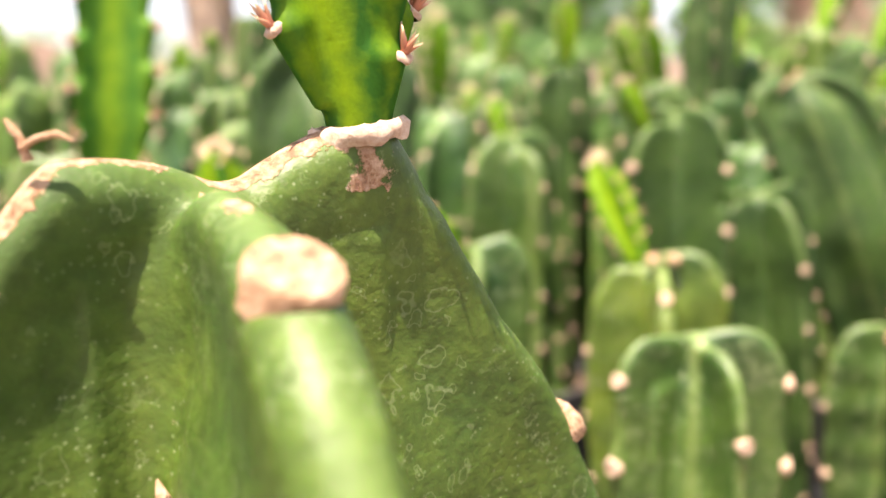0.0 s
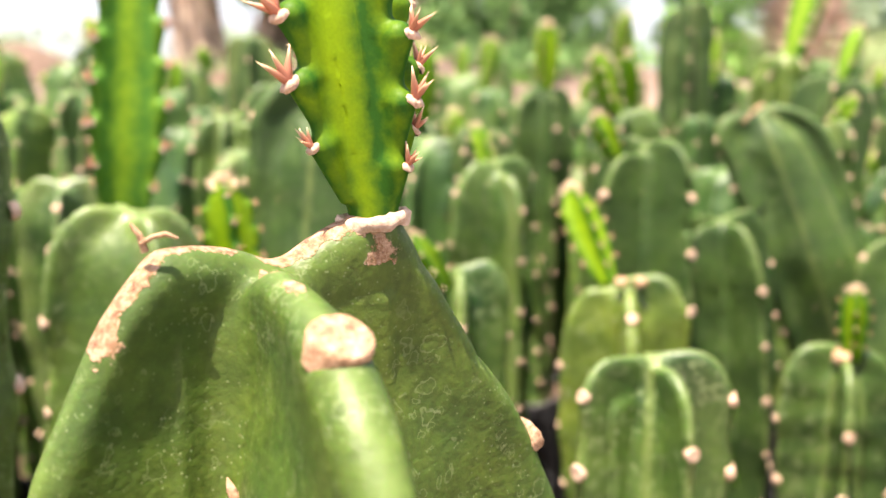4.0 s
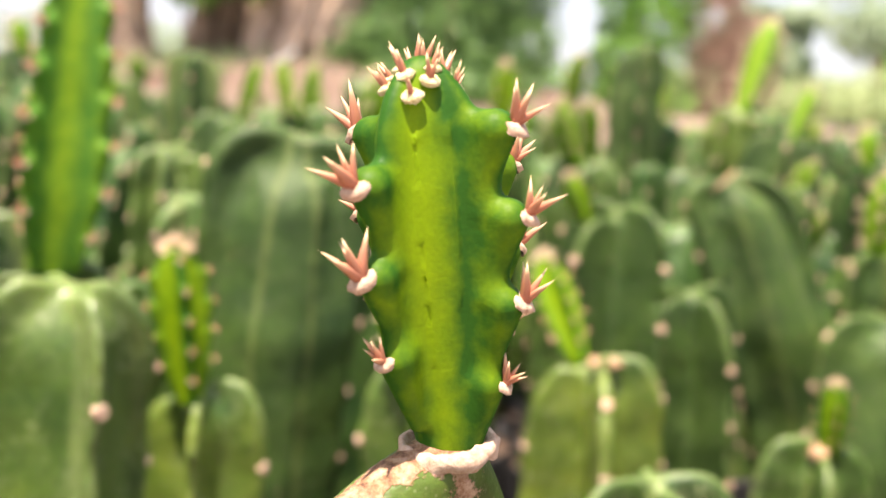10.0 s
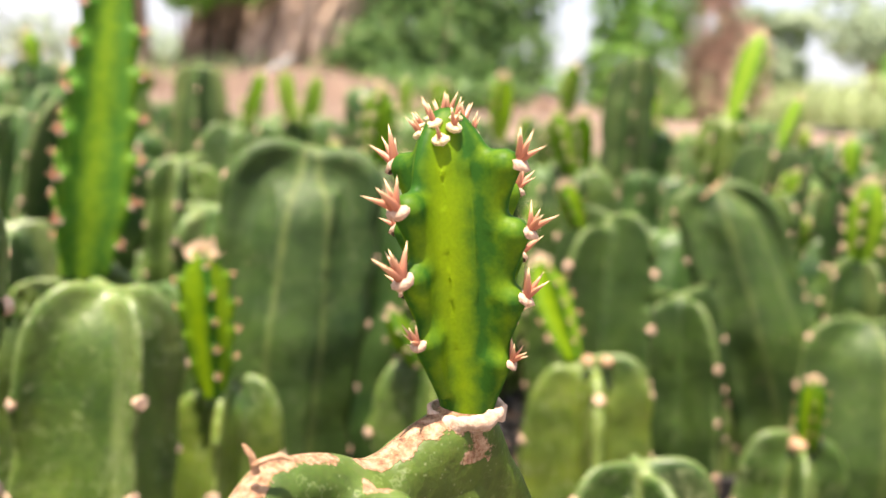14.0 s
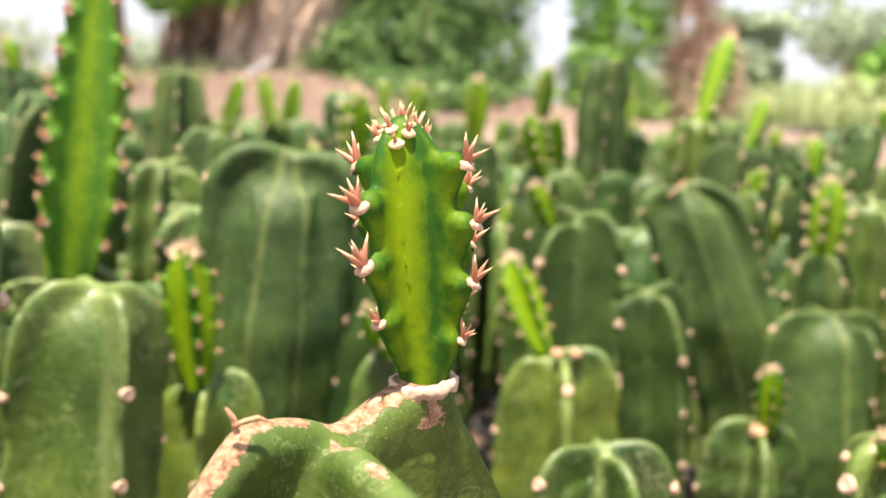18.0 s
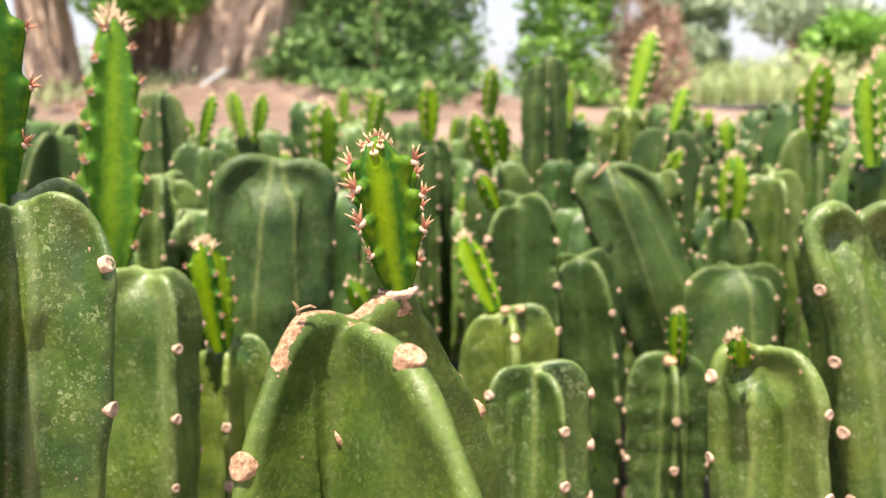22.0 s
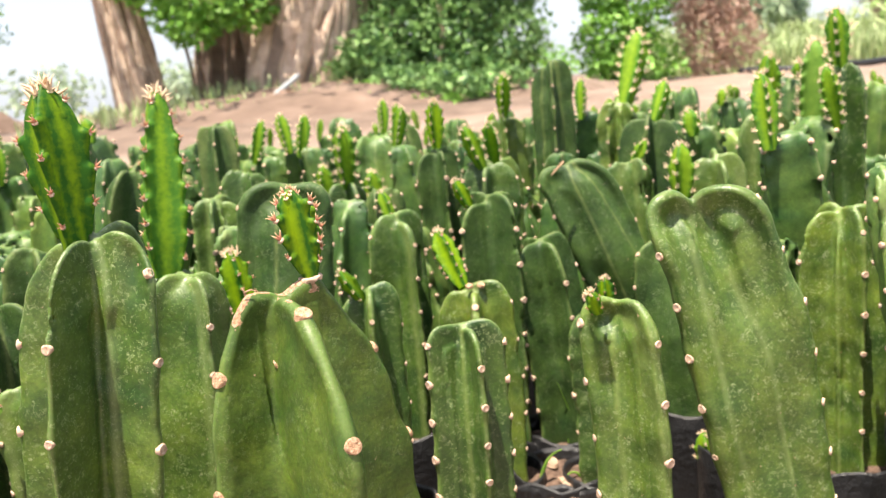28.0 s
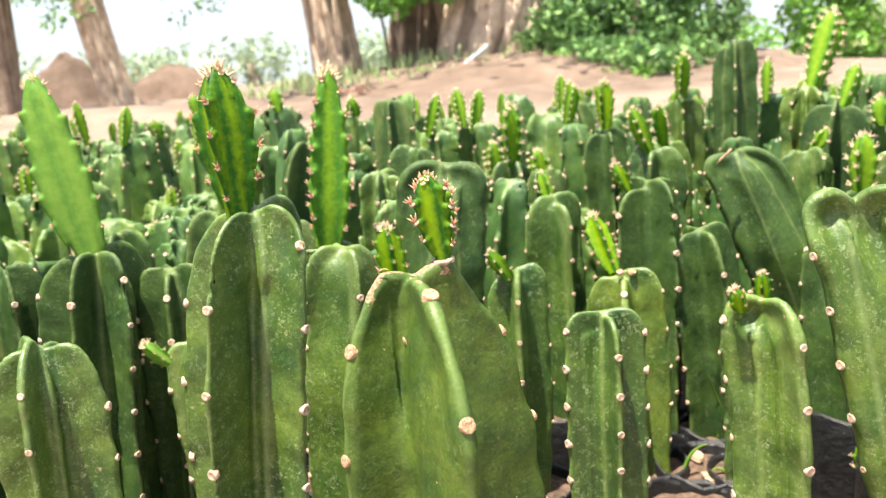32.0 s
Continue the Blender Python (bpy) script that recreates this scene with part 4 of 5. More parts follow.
p12, c12, _ = cactus((0.266, 0.366, 0.442), [rib(-172, 0.036, 0.038, 0.001, 0.4, 0.0070), rib(-64, 0.043, 0.034, 0.001, 0.5, 0.0042), rib(40, 0.032, 0.04, -0.004), rib(110, 0.034, 0.04, -0.004)], (-0.015, 0.0), 53, 2, "green cactus with a tiny shoot at its edge", pitch=0.05, disc=1.2, fine=0.0022, pinch=0.8, core_top=-0.034, dents=[(-0.010, -0.014, 0.014, 0.012, 0.009)])
shoot(p12, on_top(p12, (0.247, 0.350, 0.434)), on_top(p12, (0.240, 0.345, 0.453)), 0.0055, 4, 0, SHOOT, 11, 0.008, 1)
p12b, _, _ = near_plant((0.300, 0.588, 0.370), 5, -95, 0.036, 0.035, (0, 0), 54, "green cactus with a scabbed top and a tiny shoot")
shoot(p12b, on_top(p12b, (0.303, 0.580, 0.364)), on_top(p12b, (0.302, 0.580, 0.411)), 0.0066, 4, -110, SHOOT, 13, 0.010, 1)
stub(p12b, (0.296, 0.578, 0.369), (-0.1, -0.3, 1), 1.1)
p13, _, _ = near_plant((0.548, 0.56, 0.470), 5, -95, 0.045, 0.05, (0, 0), 55)
p14, _, _ = near_plant((0.600, 0.80, 0.470), 4, -80, 0.045, 0.05, (-0.05, 0), 56)
p20, _, _ = near_plant((-0.325, 0.41, 0.492), 5, -95, 0.050, 0.06, (0.02, 0), 57, "green ribbed cactus with a pale flat shoot", mat=SKIN_DARK)
shoot(p20, on_top(p20, (-0.330, 0.41, 0.485)), on_top(p20, (-0.372, 0.42, 0.650)), 0.0215, 3, -150, SHOOT_PALE, 14, 0.026, 1, "long pale green shoot with weak spines", 0.35, 0.6, tuber=0.08, taper=0.6)
p21, _, _ = near_plant((-0.282, 0.235, 0.455), 5, -70, 0.042, 0.05, (0, 0), 58, detail=2, mat=SKIN_MID)
p22, _, _ = near_plant((-0.272, 0.45, 0.470), 5, -85, 0.042, 0.05, (0, 0), 59, mat=SKIN_DARK)
p23, _, _ = near_plant((-0.215, 0.36, 0.418), 4, -60, 0.032, 0.03, (-0.02, 0), 60, "green cactus with a pale leafy sprout at its side")
shoot(p23, on_top(p23, (-0.222, 0.325, 0.405)), on_top(p23, (-0.240, 0.318, 0.425)), 0.0058, 4, 0, SHOOT_PALE, 15, 0.009, 1)
# second row
for n, (x, y, z, count, turn, r, lean, sx, sy, sz, sr, pale) in enumerate((
    (0.408, 1.50, 0.652, 4, -95, 0.042, 0.0, 0.398, 1.50, 0.672, 0.0, 0),
    (0.500, 1.32, 0.572, 5, -60, 0.042, 0.0, 0.556, 1.36, 0.690, 0.0165, 0),
    (0.525, 1.20, 0.545, 4, -110, 0.050, 0.03, 0.560, 1.22, 0.600, 0.010, 0),
    (0.470, 0.855, 0.455, 4, -80, 0.034, 0.0, 0.472, 0.855, 0.520, 0.0125, 0),
    (0.524, 0.870, 0.505, 4, -100, 0.042, 0.0, 0.000, 0.0, 0.0, 0.0, 0),
    (0.655, 1.02, 0.540, 4, -80, 0.045, 0.0, 0.652, 1.00, 0.628, 0.0135, 0),
    (0.690, 0.96, 0.470, 4, -80, 0.040, 0.0, 0.700, 0.95, 0.640, 0.0185, 1),
    (0.760, 1.00, 0.610, 4, -60, 0.048, 0.0, 0.752, 1.00, 0.685, 0.0125, 0),
    (0.015, 1.02, 0.495, 4, -60, 0.040, 0.0, 0.016, 1.00, 0.576, 0.0145, 0),
    (0.100, 1.46, 0.553, 4, -80, 0.045, 0.0, 0.095, 1.45, 0.595, 0.0095, 0),
    (0.310, 1.53, 0.555, 4, -80, 0.045, 0.0, 0.315, 1.50, 0.635, 0.0115, 0),
    (0.223, 0.97, 0.512, 4, -100, 0.042, 0.0, 0.192, 0.96, 0.563, 0.0095, 0),
    (0.245, 1.05, 0.505, 4, -70, 0.040, 0.0, 0.230, 1.00, 0.563, 0.0095, 0),
    (-0.268, 0.92, 0.552, 4, -110, 0.042, 0.05, 0.0, 0.0, 0.0, 0.0, 0),
    (-0.146, 0.83, 0.510, 5, -80, 0.034, 0.0, 0.0, 0.0, 0.0, 0.0, 0),
    (-0.118, 0.93, 0.535, 4, -70, 0.037, 0.0, 0.0, 0.0, 0.0, 0.0, 0),
    (-0.210, 1.22, 0.594, 4, -95, 0.035, 0.0, 0.0, 0.0, 0.0, 0.0, 0),
    (0.432, 0.98, 0.496, 4, -70, 0.042, 0.0, 0.455, 0.97, 0.520, 0.0075, 0),
    (0.085, 0.78, 0.470, 4, -60, 0.038, 0.0, 0.070, 0.79, 0.500, 0.0065, 0),
    (0.060, 0.88, 0.500, 4, -85, 0.042, 0.0, 0.0, 0.0, 0.0, 0.0, 0),
    (0.055, 0.55, 0.430, 4, -85, 0.034, 0.0, 0.030, 0.53, 0.452, 0.006, 0),
    (-0.420, 0.62, 0.470, 5, -70, 0.045, 0.0, 0.0, 0.0, 0.0, 0.0, 0),
    (-0.440, 0.42, 0.480, 5, -40, 0.048, 0.0, 0.0, 0.0, 0.0, 0.0, 0),
    (-0.330, 0.70, 0.480, 4, -60, 0.040, 0.0, 0.0, 0.0, 0.0, 0.0, 0),
    (-0.230, 0.68, 0.470, 4, -85, 0.040, 0.0, 0.0, 0.0, 0.0, 0.0, 0),
)):
    skin = SKIN_DARK if n in (0, 2, 3, 13, 16, 19, 21, 22, 23) else SKIN
    text = "upright green ribbed cactus with a young shoot" if sr else "upright green ribbed cactus with corky areoles"
    th, _, _ = near_plant((x, y, z), count, turn, r, r * 1.25, (lean, 0), 80 + n, text, 1, disc=0.88, see=0.1, mat=skin, fine=0.0038, coarse=0.009)
    if sr:
        shoot(th, on_top(th, (x + (sx - x) * 0.25, y + (sy - y) * 0.25, z - 0.012)), on_top(th, (sx, sy, sz)), sr, 4, -120, SHOOT_PALE if pale else SHOOT, 120 + n, 0.012 + sr * 0.35, 0)

# ---- the rest of the rows ----
taken = [(ob.location.x, ob.location.y) for ob in scene.objects if ob.get("category") == "cactus"]
VARIANTS = []
for k in range(14):
    rng = random.Random(300 + k)
    r = rng.uniform(0.032, 0.050)
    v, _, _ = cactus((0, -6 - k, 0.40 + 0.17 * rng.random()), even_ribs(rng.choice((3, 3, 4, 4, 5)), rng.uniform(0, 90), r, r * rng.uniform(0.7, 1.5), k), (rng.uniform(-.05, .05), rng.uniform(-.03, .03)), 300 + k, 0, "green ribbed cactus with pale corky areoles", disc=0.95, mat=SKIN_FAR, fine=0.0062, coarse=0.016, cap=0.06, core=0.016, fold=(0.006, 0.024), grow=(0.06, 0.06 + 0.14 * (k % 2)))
    if k % 3 == 1:
        top = [o for o in v.children if o.name.startswith("stem")][0].data.vertices[-1].co
        shoot(v, Vector(top) + Vector((0.006, 0, -0.008)), Vector(top) + Vector((rng.uniform(-.015, .02), 0, rng.uniform(0.03, 0.08))), rng.uniform(0.007, 0.011), 4, 20, SHOOT, 400 + k, 0.013, 0)
    VARIANTS.append(v)

rng = random.Random(77)
spots = []
for j in range(40):
    y = 0.62 + 0.105 * j
    for i in range(-60, 70):
        x = 0.112 * i + 0.05 * (j % 2) + rng.uniform(-.025, .025)
        yy = y + rng.uniform(-.025, .025)
        if (0.17 < x < 0.38 and yy < 0.70) or (0.22 < x < 0.44 and yy < 0.86):
            continue
        if -0.62 * (yy + 0.5) - 0.05 < x < 0.68 * (yy + 0.4) + 0.1 and yy < 3.3:
            spots.append((x, yy, rng.random(), rng.random()))
for x, y, a, b in ((-0.40, 0.25, .2, .3), (-0.5, 0.35, .4, .3), (-0.36, 0.52, .5, .2), (-0.52, .52, .5, .2), (0.62, 0.62, .1, .3), (0.47, 0.60, .1, .1), (0.46, 0.44, .1, .2), (0.58, 0.42, .1, .2), (-0.05, 0.70, .2, .2)):
    spots.append((x, y, a, b))
near_count = len(spots)
rng = random.Random(78)
for j in range(30):
    for i in range(-18, 22):
        x, y = 0.112 * i + 0.05 * (j % 2) + rng.uniform(-.025, .025), 0.25 + 0.105 * j + rng.uniform(-.025, .025)
        if not -0.62 * (y + 0.5) - 0.05 < x < 0.68 * (y + 0.4) + 0.1:
            spots.append((x, y, rng.random(), rng.random()))
far = []
made = 0
for n, (x, y, a, b) in enumerate(spots):
    if 0.08 < x < 0.24 and y < 0.80:
        continue
    if any((x - p) ** 2 + (y - q) ** 2 < 0.078 ** 2 for p, q in taken):
        continue
    taken.append((x, y))
    k = int(a * 14) % 14
    if y < 2.0 and n < near_count:
        c = copy_thing(VARIANTS[k], pose(x, y, SOIL - 0.03, 12 * ((a * 31) % 1) - 6, 12 * ((b * 17) % 1) - 6, 360 * b))
        c.scale = (0.92 + 0.28 * b,) * 2 + (0.80 + 0.26 * ((a * 7) % 1),)
        made += 1
    else:
        far.append((k, x, y, b, 0.70 + 0.20 * ((a * 7) % 1), n < near_count))


def far_rows():
    """The last rows, too many to count: stems, areoles and shoots in one object."""
    cache, verts, faces, slots, crest = {}, [], [], [], []
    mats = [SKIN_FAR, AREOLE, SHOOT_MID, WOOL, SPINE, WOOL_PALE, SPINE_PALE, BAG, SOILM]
    base = 0
    for k, x, y, b, s, seen in far:
        if k not in cache:
            parts = []
            for o in VARIANTS[k].children_recursive:
                m = o.matrix_basis if o.parent == VARIANTS[k] else o.parent.matrix_basis @ o.matrix_basis
                mm = np.array(m)
                co = np.array([v.co[:] for v in o.data.vertices]) @ mm[:3, :3].T + mm[:3, 3]
                at = o.data.attributes.get("crest")
                cr = [d.value for d in at.data] if at else [0.0] * len(co)
                parts.append((co, [(tuple(p.vertices), mats.index(o.data.materials[p.material_index])) for p in o.data.polygons], cr))
            cache[k] = parts
        t = radians(360 * b)
        rot = np.array([[math.cos(t), -math.sin(t), 0], [math.sin(t), math.cos(t), 0], [0, 0, s]])
        for co, fs, cr in cache[k]:
            if not seen and len(co) > 500 and fs[0][1]:
                continue
            verts.append(co @ rot.T + np.array([x, y, SOIL - 0.03]))
            faces += [tuple(i + base for i in f) for f, _ in fs]
            slots += [m for _, m in fs]
            crest += cr
            base += len(co)
        ring = [(math.cos(2 * math.pi * q / 10), math.sin(2 * math.pi * q / 10)) for q in range(10)]
        verts.append(np.array([(x + 0.05 * p, y + 0.05 * q, 0.0) for p, q in ring] + [(x + 0.054 * p, y + 0.054 * q, 0.192) for p, q in ring] + [(x + 0.051 * p, y + 0.051 * q, SOIL) for p, q in ring]))
        faces += [tuple(base + 10 * j + q for q in (q0, (q0 + 1) % 10)) + tuple(base + 10 * (j + 1) + q for q in ((q0 + 1) % 10, q0)) for j in range(2) for q0 in range(10)] + [tuple(base + 20 + q for q in range(10))]
        slots += [7] * 20 + [8]
        crest += [0.0] * 30
        base += 30
    me = mesh_of("cactus_rows", np.concatenate(verts), faces, mats[0], True, {"crest": crest, "scar": [0.0] * len(crest)})
    for m in mats[1:]:
        me.materials.append(m)
    me.polygons.foreach_set("material_index", slots)
    tagged(new("cactus_rows", me), "rows of green cacti filling the far nursery bed", "cacti", kind="stuff")


far_rows()
for v in VARIANTS:
    for o in (*v.children_recursive, v):
        bpy.data.objects.remove(o)


# ---- grow bags ----
def bag_mesh(seed):
    rng = random.Random(seed)
    n, verts, faces = 22, [], []
    prof = [(0.046, 0.0), (0.052, 0.004), (0.054, 0.07), (0.053, 0.14), (0.055, 0.192), (0.0535, 0.196), (0.052, 0.19), (0.051, 0.17)]
    for j, (r, z) in enumerate(prof):
        for k in range(n):
            a = 2 * math.pi * k / n
            q = r + 0.0035 * noise.noise((math.cos(a) * 2, math.sin(a) * 2 + seed, z * 25))
            verts.append((q * math.cos(a), q * math.sin(a), z + (0.010 * noise.noise((a * 1.4, seed, 3)) if z > 0.15 else 0)))
    for j in range(len(prof) - 1):
        faces += [(j * n + k, j * n + (k + 1) % n, (j + 1) * n + (k + 1) % n, (j + 1) * n + k) for k in range(n)]
    return mesh_of("bag", verts, faces, BAG)


def soil_mesh(seed):
    verts, faces, n = [(0, 0, 0.186)], [], 20
    for j in range(1, 7):
        r = 0.0525 * j / 6
        for k in range(n):
            a = 2 * math.pi * k / n
            verts.append((r * math.cos(a), r * math.sin(a), 0.182 + 0.006 * noise.noise((r * 60 * math.cos(a), r * 60 * math.sin(a), seed))))
    faces += [(0, 1 + k, 1 + (k + 1) % n) for k in range(n)]
    for j in range(5):
        faces += [(1 + j * n + k, 1 + (j + 1) * n + k, 1 + (j + 1) * n + (k + 1) % n, 1 + j * n + (k + 1) % n) for k in range(n)]
    return mesh_of("soil", verts, faces, SOILM)


in_rows = {(f[1], f[2]) for f in far}
BAGS = [(bag_mesh(s), soil_mesh(s)) for s in range(4)]
for n, (x, y) in enumerate(taken):
    if y < 2.0 and (x, y) not in in_rows:
        bag = empty("grow_bag", pose(x, y, 0, 0, 0, 47 * n), "black plastic grow bag filled with dark soil", "grow bag", "grow bags under the cacti")
        child("bag", BAGS[n % 4][0], bag)
        child("soil", BAGS[n % 4][1], bag)


# ---- litter and weeds between the bags ----
def chip_mesh(seed):
    rng = random.Random(seed)
    n = 8
    out = [(0.010 * rng.uniform(0.7, 1.2) * math.cos(2 * math.pi * k / n), 0.0065 * rng.uniform(0.7, 1.2) * math.sin(2 * math.pi * k / n)) for k in range(n)]
    verts = [(x, y, 0.0) for x, y in out] + [(0.86 * x, 0.86 * y, 0.0028 + 0.001 * rng.random()) for x, y in out]
    faces = [(k, (k + 1) % n, n + (k + 1) % n, n + k) for k in range(n)] + [tuple(range(n, 2 * n)), tuple(reversed(range(n)))]
    return mesh_of("dry_chip", verts, faces, CHIP, False)


bag = empty("grow_bag", pose(0.245, 0.60, 0), "crumpled black grow bag with soil and dry litter", "grow bag", "grow bags under the cacti")
child("bag", BAGS[1][0], bag)
child("soil", BAGS[2][1], bag)
bag = empty("grow_bag", pose(0.225, 0.505, 0, 0, 0, 70), "crumpled black grow bag with soil and dry litter", "grow bag", "grow bags under the cacti")
child("bag", BAGS[3][0], bag)
child("soil", BAGS[0][1], bag)
CHIPS = [chip_mesh(s) for s in range(3)]
rng = random.Random(6)
for k, (x, y) in enumerate(((0.245, 0.60), (0.225, 0.505), (0.245, 0.60), (0.225, 0.505), (0.236, 0.61), (0.105, 0.50), (0.22, 0.515), (0.26, 0.585))):
    a = rng.random() * 6.28
    d = 0.028 * rng.random() + 0.008
    ob = new("dry_chip", CHIPS[k % 3])
    ob.matrix_world = pose(x + d * math.cos(a), y + d * math.sin(a), 0.1865, rng.uniform(-8, 8), rng.uniform(-8, 8), 57 * a) @ Matrix.Scale(rng.uniform(0.8, 1.7), 4)
    tagged(ob, "pale dry flake of litter on dark soil", "litter", "litter on the soil")


def blade(name, points, r, label):
    pts = [Vector(p) for p in points]
    line = [pts[0].lerp(pts[1], u).lerp(pts[1].lerp(pts[2], u), u) for u in [k / 10 for k in range(11)]]
    v, f = tube(line, [r * (1 - 0.075 * k) for k in range(11)], 7, 0.0, 0)
    tagged(new(name, mesh_of(name, v, f, SHOOT_PALE, True, {"crest": [0.2] * len(v)})), label, "weed")


blade("weed_sprout", ((0.222, 0.592, 0.182), (0.226, 0.592, 0.215), (0.246, 0.585, 0.222)), 0.0028, "curved pale green weed sprout on the soil")
blade("weed_sprout", ((0.268, 0.60, 0.182), (0.258, 0.60, 0.196), (0.245, 0.59, 0.182)), 0.0018, "thin bent green weed sprout on the soil")
blade("grass_blade", ((0.288, 0.70, 0.182), (0.275, 0.70, 0.225), (0.262, 0.69, 0.262)), 0.0014, "thin green grass blade beside a grow bag")
blade("grass_blade", ((0.272, 0.70, 0.182), (0.276, 0.70, 0.225), (0.288, 0.69, 0.246)), 0.0012, "thin green grass blade beside a grow bag")


# ---- trees and bank behind the bed ----
def leaves(name, blobs, count, size, mat, seed, label, category="foliage"):
    """Leaves, each a bent four-sided blade, strewn through uneven clumps; blobs: (x, y, z, rx, ry, rz)."""
    rng = np.random.default_rng(seed)
    vol = np.array([b[3] * b[4] * b[5] for b in blobs]) ** 0.75
    pick = rng.choice(len(blobs), count, p=vol / vol.sum())
    b = np.array(blobs)[pick]
    d = rng.normal(size=(count, 3))
    d /= np.linalg.norm(d, axis=1)[:, None]
    rad = rng.uniform(0.35, 1.0, count) ** 0.5 * (1 + 0.28 * np.sin(d[:, 0] * 5 + d[:, 2] * 7 + pick) * np.cos(d[:, 1] * 6))
    c = b[:, :3] + d * b[:, 3:] * rad[:, None]
    u = rng.normal(size=(count, 3)) + d * 0.6 + np.array([0, 0, -0.35])
    u /= np.linalg.norm(u, axis=1)[:, None]
    w = np.cross(u, rng.normal(size=(count, 3)))
    w /= np.linalg.norm(w, axis=1)[:, None]
    nrm = np.cross(u, w)
    s = size * rng.uniform(0.6, 1.3, count)[:, None]
    pts = np.stack([c - u * s * 0.5, c + w * s * 0.26 + nrm * s * 0.06, c + u * s * 0.5, c - w * s * 0.26 + nrm * s * 0.06], 1).reshape(-1, 3)
    faces = [(4 * i, 4 * i + 1, 4 * i + 2, 4 * i + 3) for i in range(count)]
    return mesh_of(name, pts, faces, mat, False)


def merged(name, tubes, mat):
    verts, faces = [], []
    for v, f in tubes:
        base = len(verts)
        verts += v
        faces += [tuple(i + base for i in q) for q in f]
    return mesh_of(name, verts, faces, mat)


def banyan_trunk(x, y, r, h, seed, lean=0.0, roots=26, mat=None):
    """A trunk wrapped in hanging roots: a fluted core and strands that run down and spread over the bank."""
    rng = random.Random(seed)
    z0 = mound_height(x, y) - 0.15
    core = tube([(x + lean * u, y, z0 + h * u) for u in [k / 12 for k in range(13)]], [r * (0.76 + 0.35 * (1 - k / 12) ** 3) for k in range(13)], 22, 0.5, seed)
    strands = []
    for k in range(roots):
        a = 2 * math.pi * k / roots + rng.uniform(-.15, .15)
        rr = r * rng.uniform(0.05, 0.14)
        pts, rad, tw = [], [], rng.uniform(-1.1, 1.1)
        for j in range(13):
            u = 1 - j / 12
            spread = r * (0.92 + 0.5 * max(0, 0.35 - u) ** 1.2 + 0.07 * math.sin(j * 1.1 + k))
            b = a + tw * (1 - u) + 0.10 * math.sin(j * 0.8 + k * 1.7)
            pts.append((x + lean * u + spread * math.cos(b), y + spread * math.sin(b), z0 + h * u))
            rad.append(rr * (1 + 0.5 * (1 - u)))
        strands.append(tube(pts, rad, 7, 0.4, k))
    return core, strands


def banyan():
    tree = empty("banyan_tree", pose(0, 0, 0), "old banyan tree with twisted pale brown roots on a bank", "tree")
    for n, (x, y, r, h, lean, roots) in enumerate(((-2.95, 11.1, 0.26, 3.6, -0.45, 34), (-1.02, 11.2, 0.58, 3.6, 0.7, 60), (-0.30, 11.6, 0.42, 3.6, 0.4, 34), (-1.52, 11.4, 0.24, 3.6, 0.5, 22))):
        core, strands = banyan_trunk(x, y, r, h, 60 + n, lean, roots)
        # The core is coloured darker than the strands, as shade in the gaps.
        child("trunk", merged("trunk", [core], BARK_DARK_SHADED), tree)
        for s in strands:
            child("hanging_root", merged("hanging_root", [s], BARK), tree)
    # Added dark trunk that stands in for the shaded gap between the trunks.
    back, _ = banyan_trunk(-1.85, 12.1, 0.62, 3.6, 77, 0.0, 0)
    child("trunk", merged("trunk", [back], BARK_DARK_SHADED), tree, None, "dark trunk added to fill the shaded gap between trunks")
    rng = random.Random(3)
    for k in range(16):
        x = rng.uniform(-2.5, -1.4)
        pts = [(x + 0.05 * math.sin(j + k), 11.3 + rng.uniform(-.02, .02), 3.4 - j * 0.28) for j in range(11)]
        child("hanging_root", merged("hanging_root", [tube(pts, [0.02 + 0.012 * rng.random()] * 11, 6, 0.3, k)], BARK_DARK_SHADED if k % 2 else BARK), tree)
    for x0, z0, x1, z1 in ((-0.6, 3.2, 3.0, 4.2), (-1.2, 3.3, -5.5, 3.9), (-3.1, 3.4, -7, 3.6)):
        pts = [(x0 + (x1 - x0) * u, 11.2 - u, z0 + (z1 - z0) * u + 0.2 * math.sin(u * 6)) for u in [k / 8 for k in range(9)]]
        child("limb", merged("limb", [tube(pts, [0.26 - 0.02 * k for k in range(9)], 10, 0.4, 2)], BARK), tree)
    blobs = [(-2.1, 10.5, 1.75, 0.62, 0.4, 0.32), (-1.55, 10.5, 1.72, 0.42, 0.4, 0.30), (-2.15, 10.4, 1.48, 0.34, 0.3, 0.24), (-2.4, 10.7, 2.2, 0.8, 0.6, 0.4), (-1.3, 10.6, 2.1, 0.5, 0.5, 0.35)]
    child("crown", leaves("crown", blobs, 4600, 0.11, LEAF_BRIGHT, 5, ""), tree, None, "bright green drooping leaves")
    # Unseen leaves, added above the view only to cast shade on bank and trunks.
    blobs = [(-2.4, 9.4, 4.6, 2.2, 1.6, 0.7), (-0.2, 9.0, 4.7, 1.8, 1.5, 0.7), (-6.2, 10.6, 4.3, 2.2, 1.7, 0.8), (-4.0, 9.4, 4.8, 2.2, 1.8, 0.6)]
    child("crown", leaves("crown", blobs, 900, 0.26, LEAF, 6, ""), tree, None, "unseen leaves added overhead to shade the bank and trunks")


banyan()


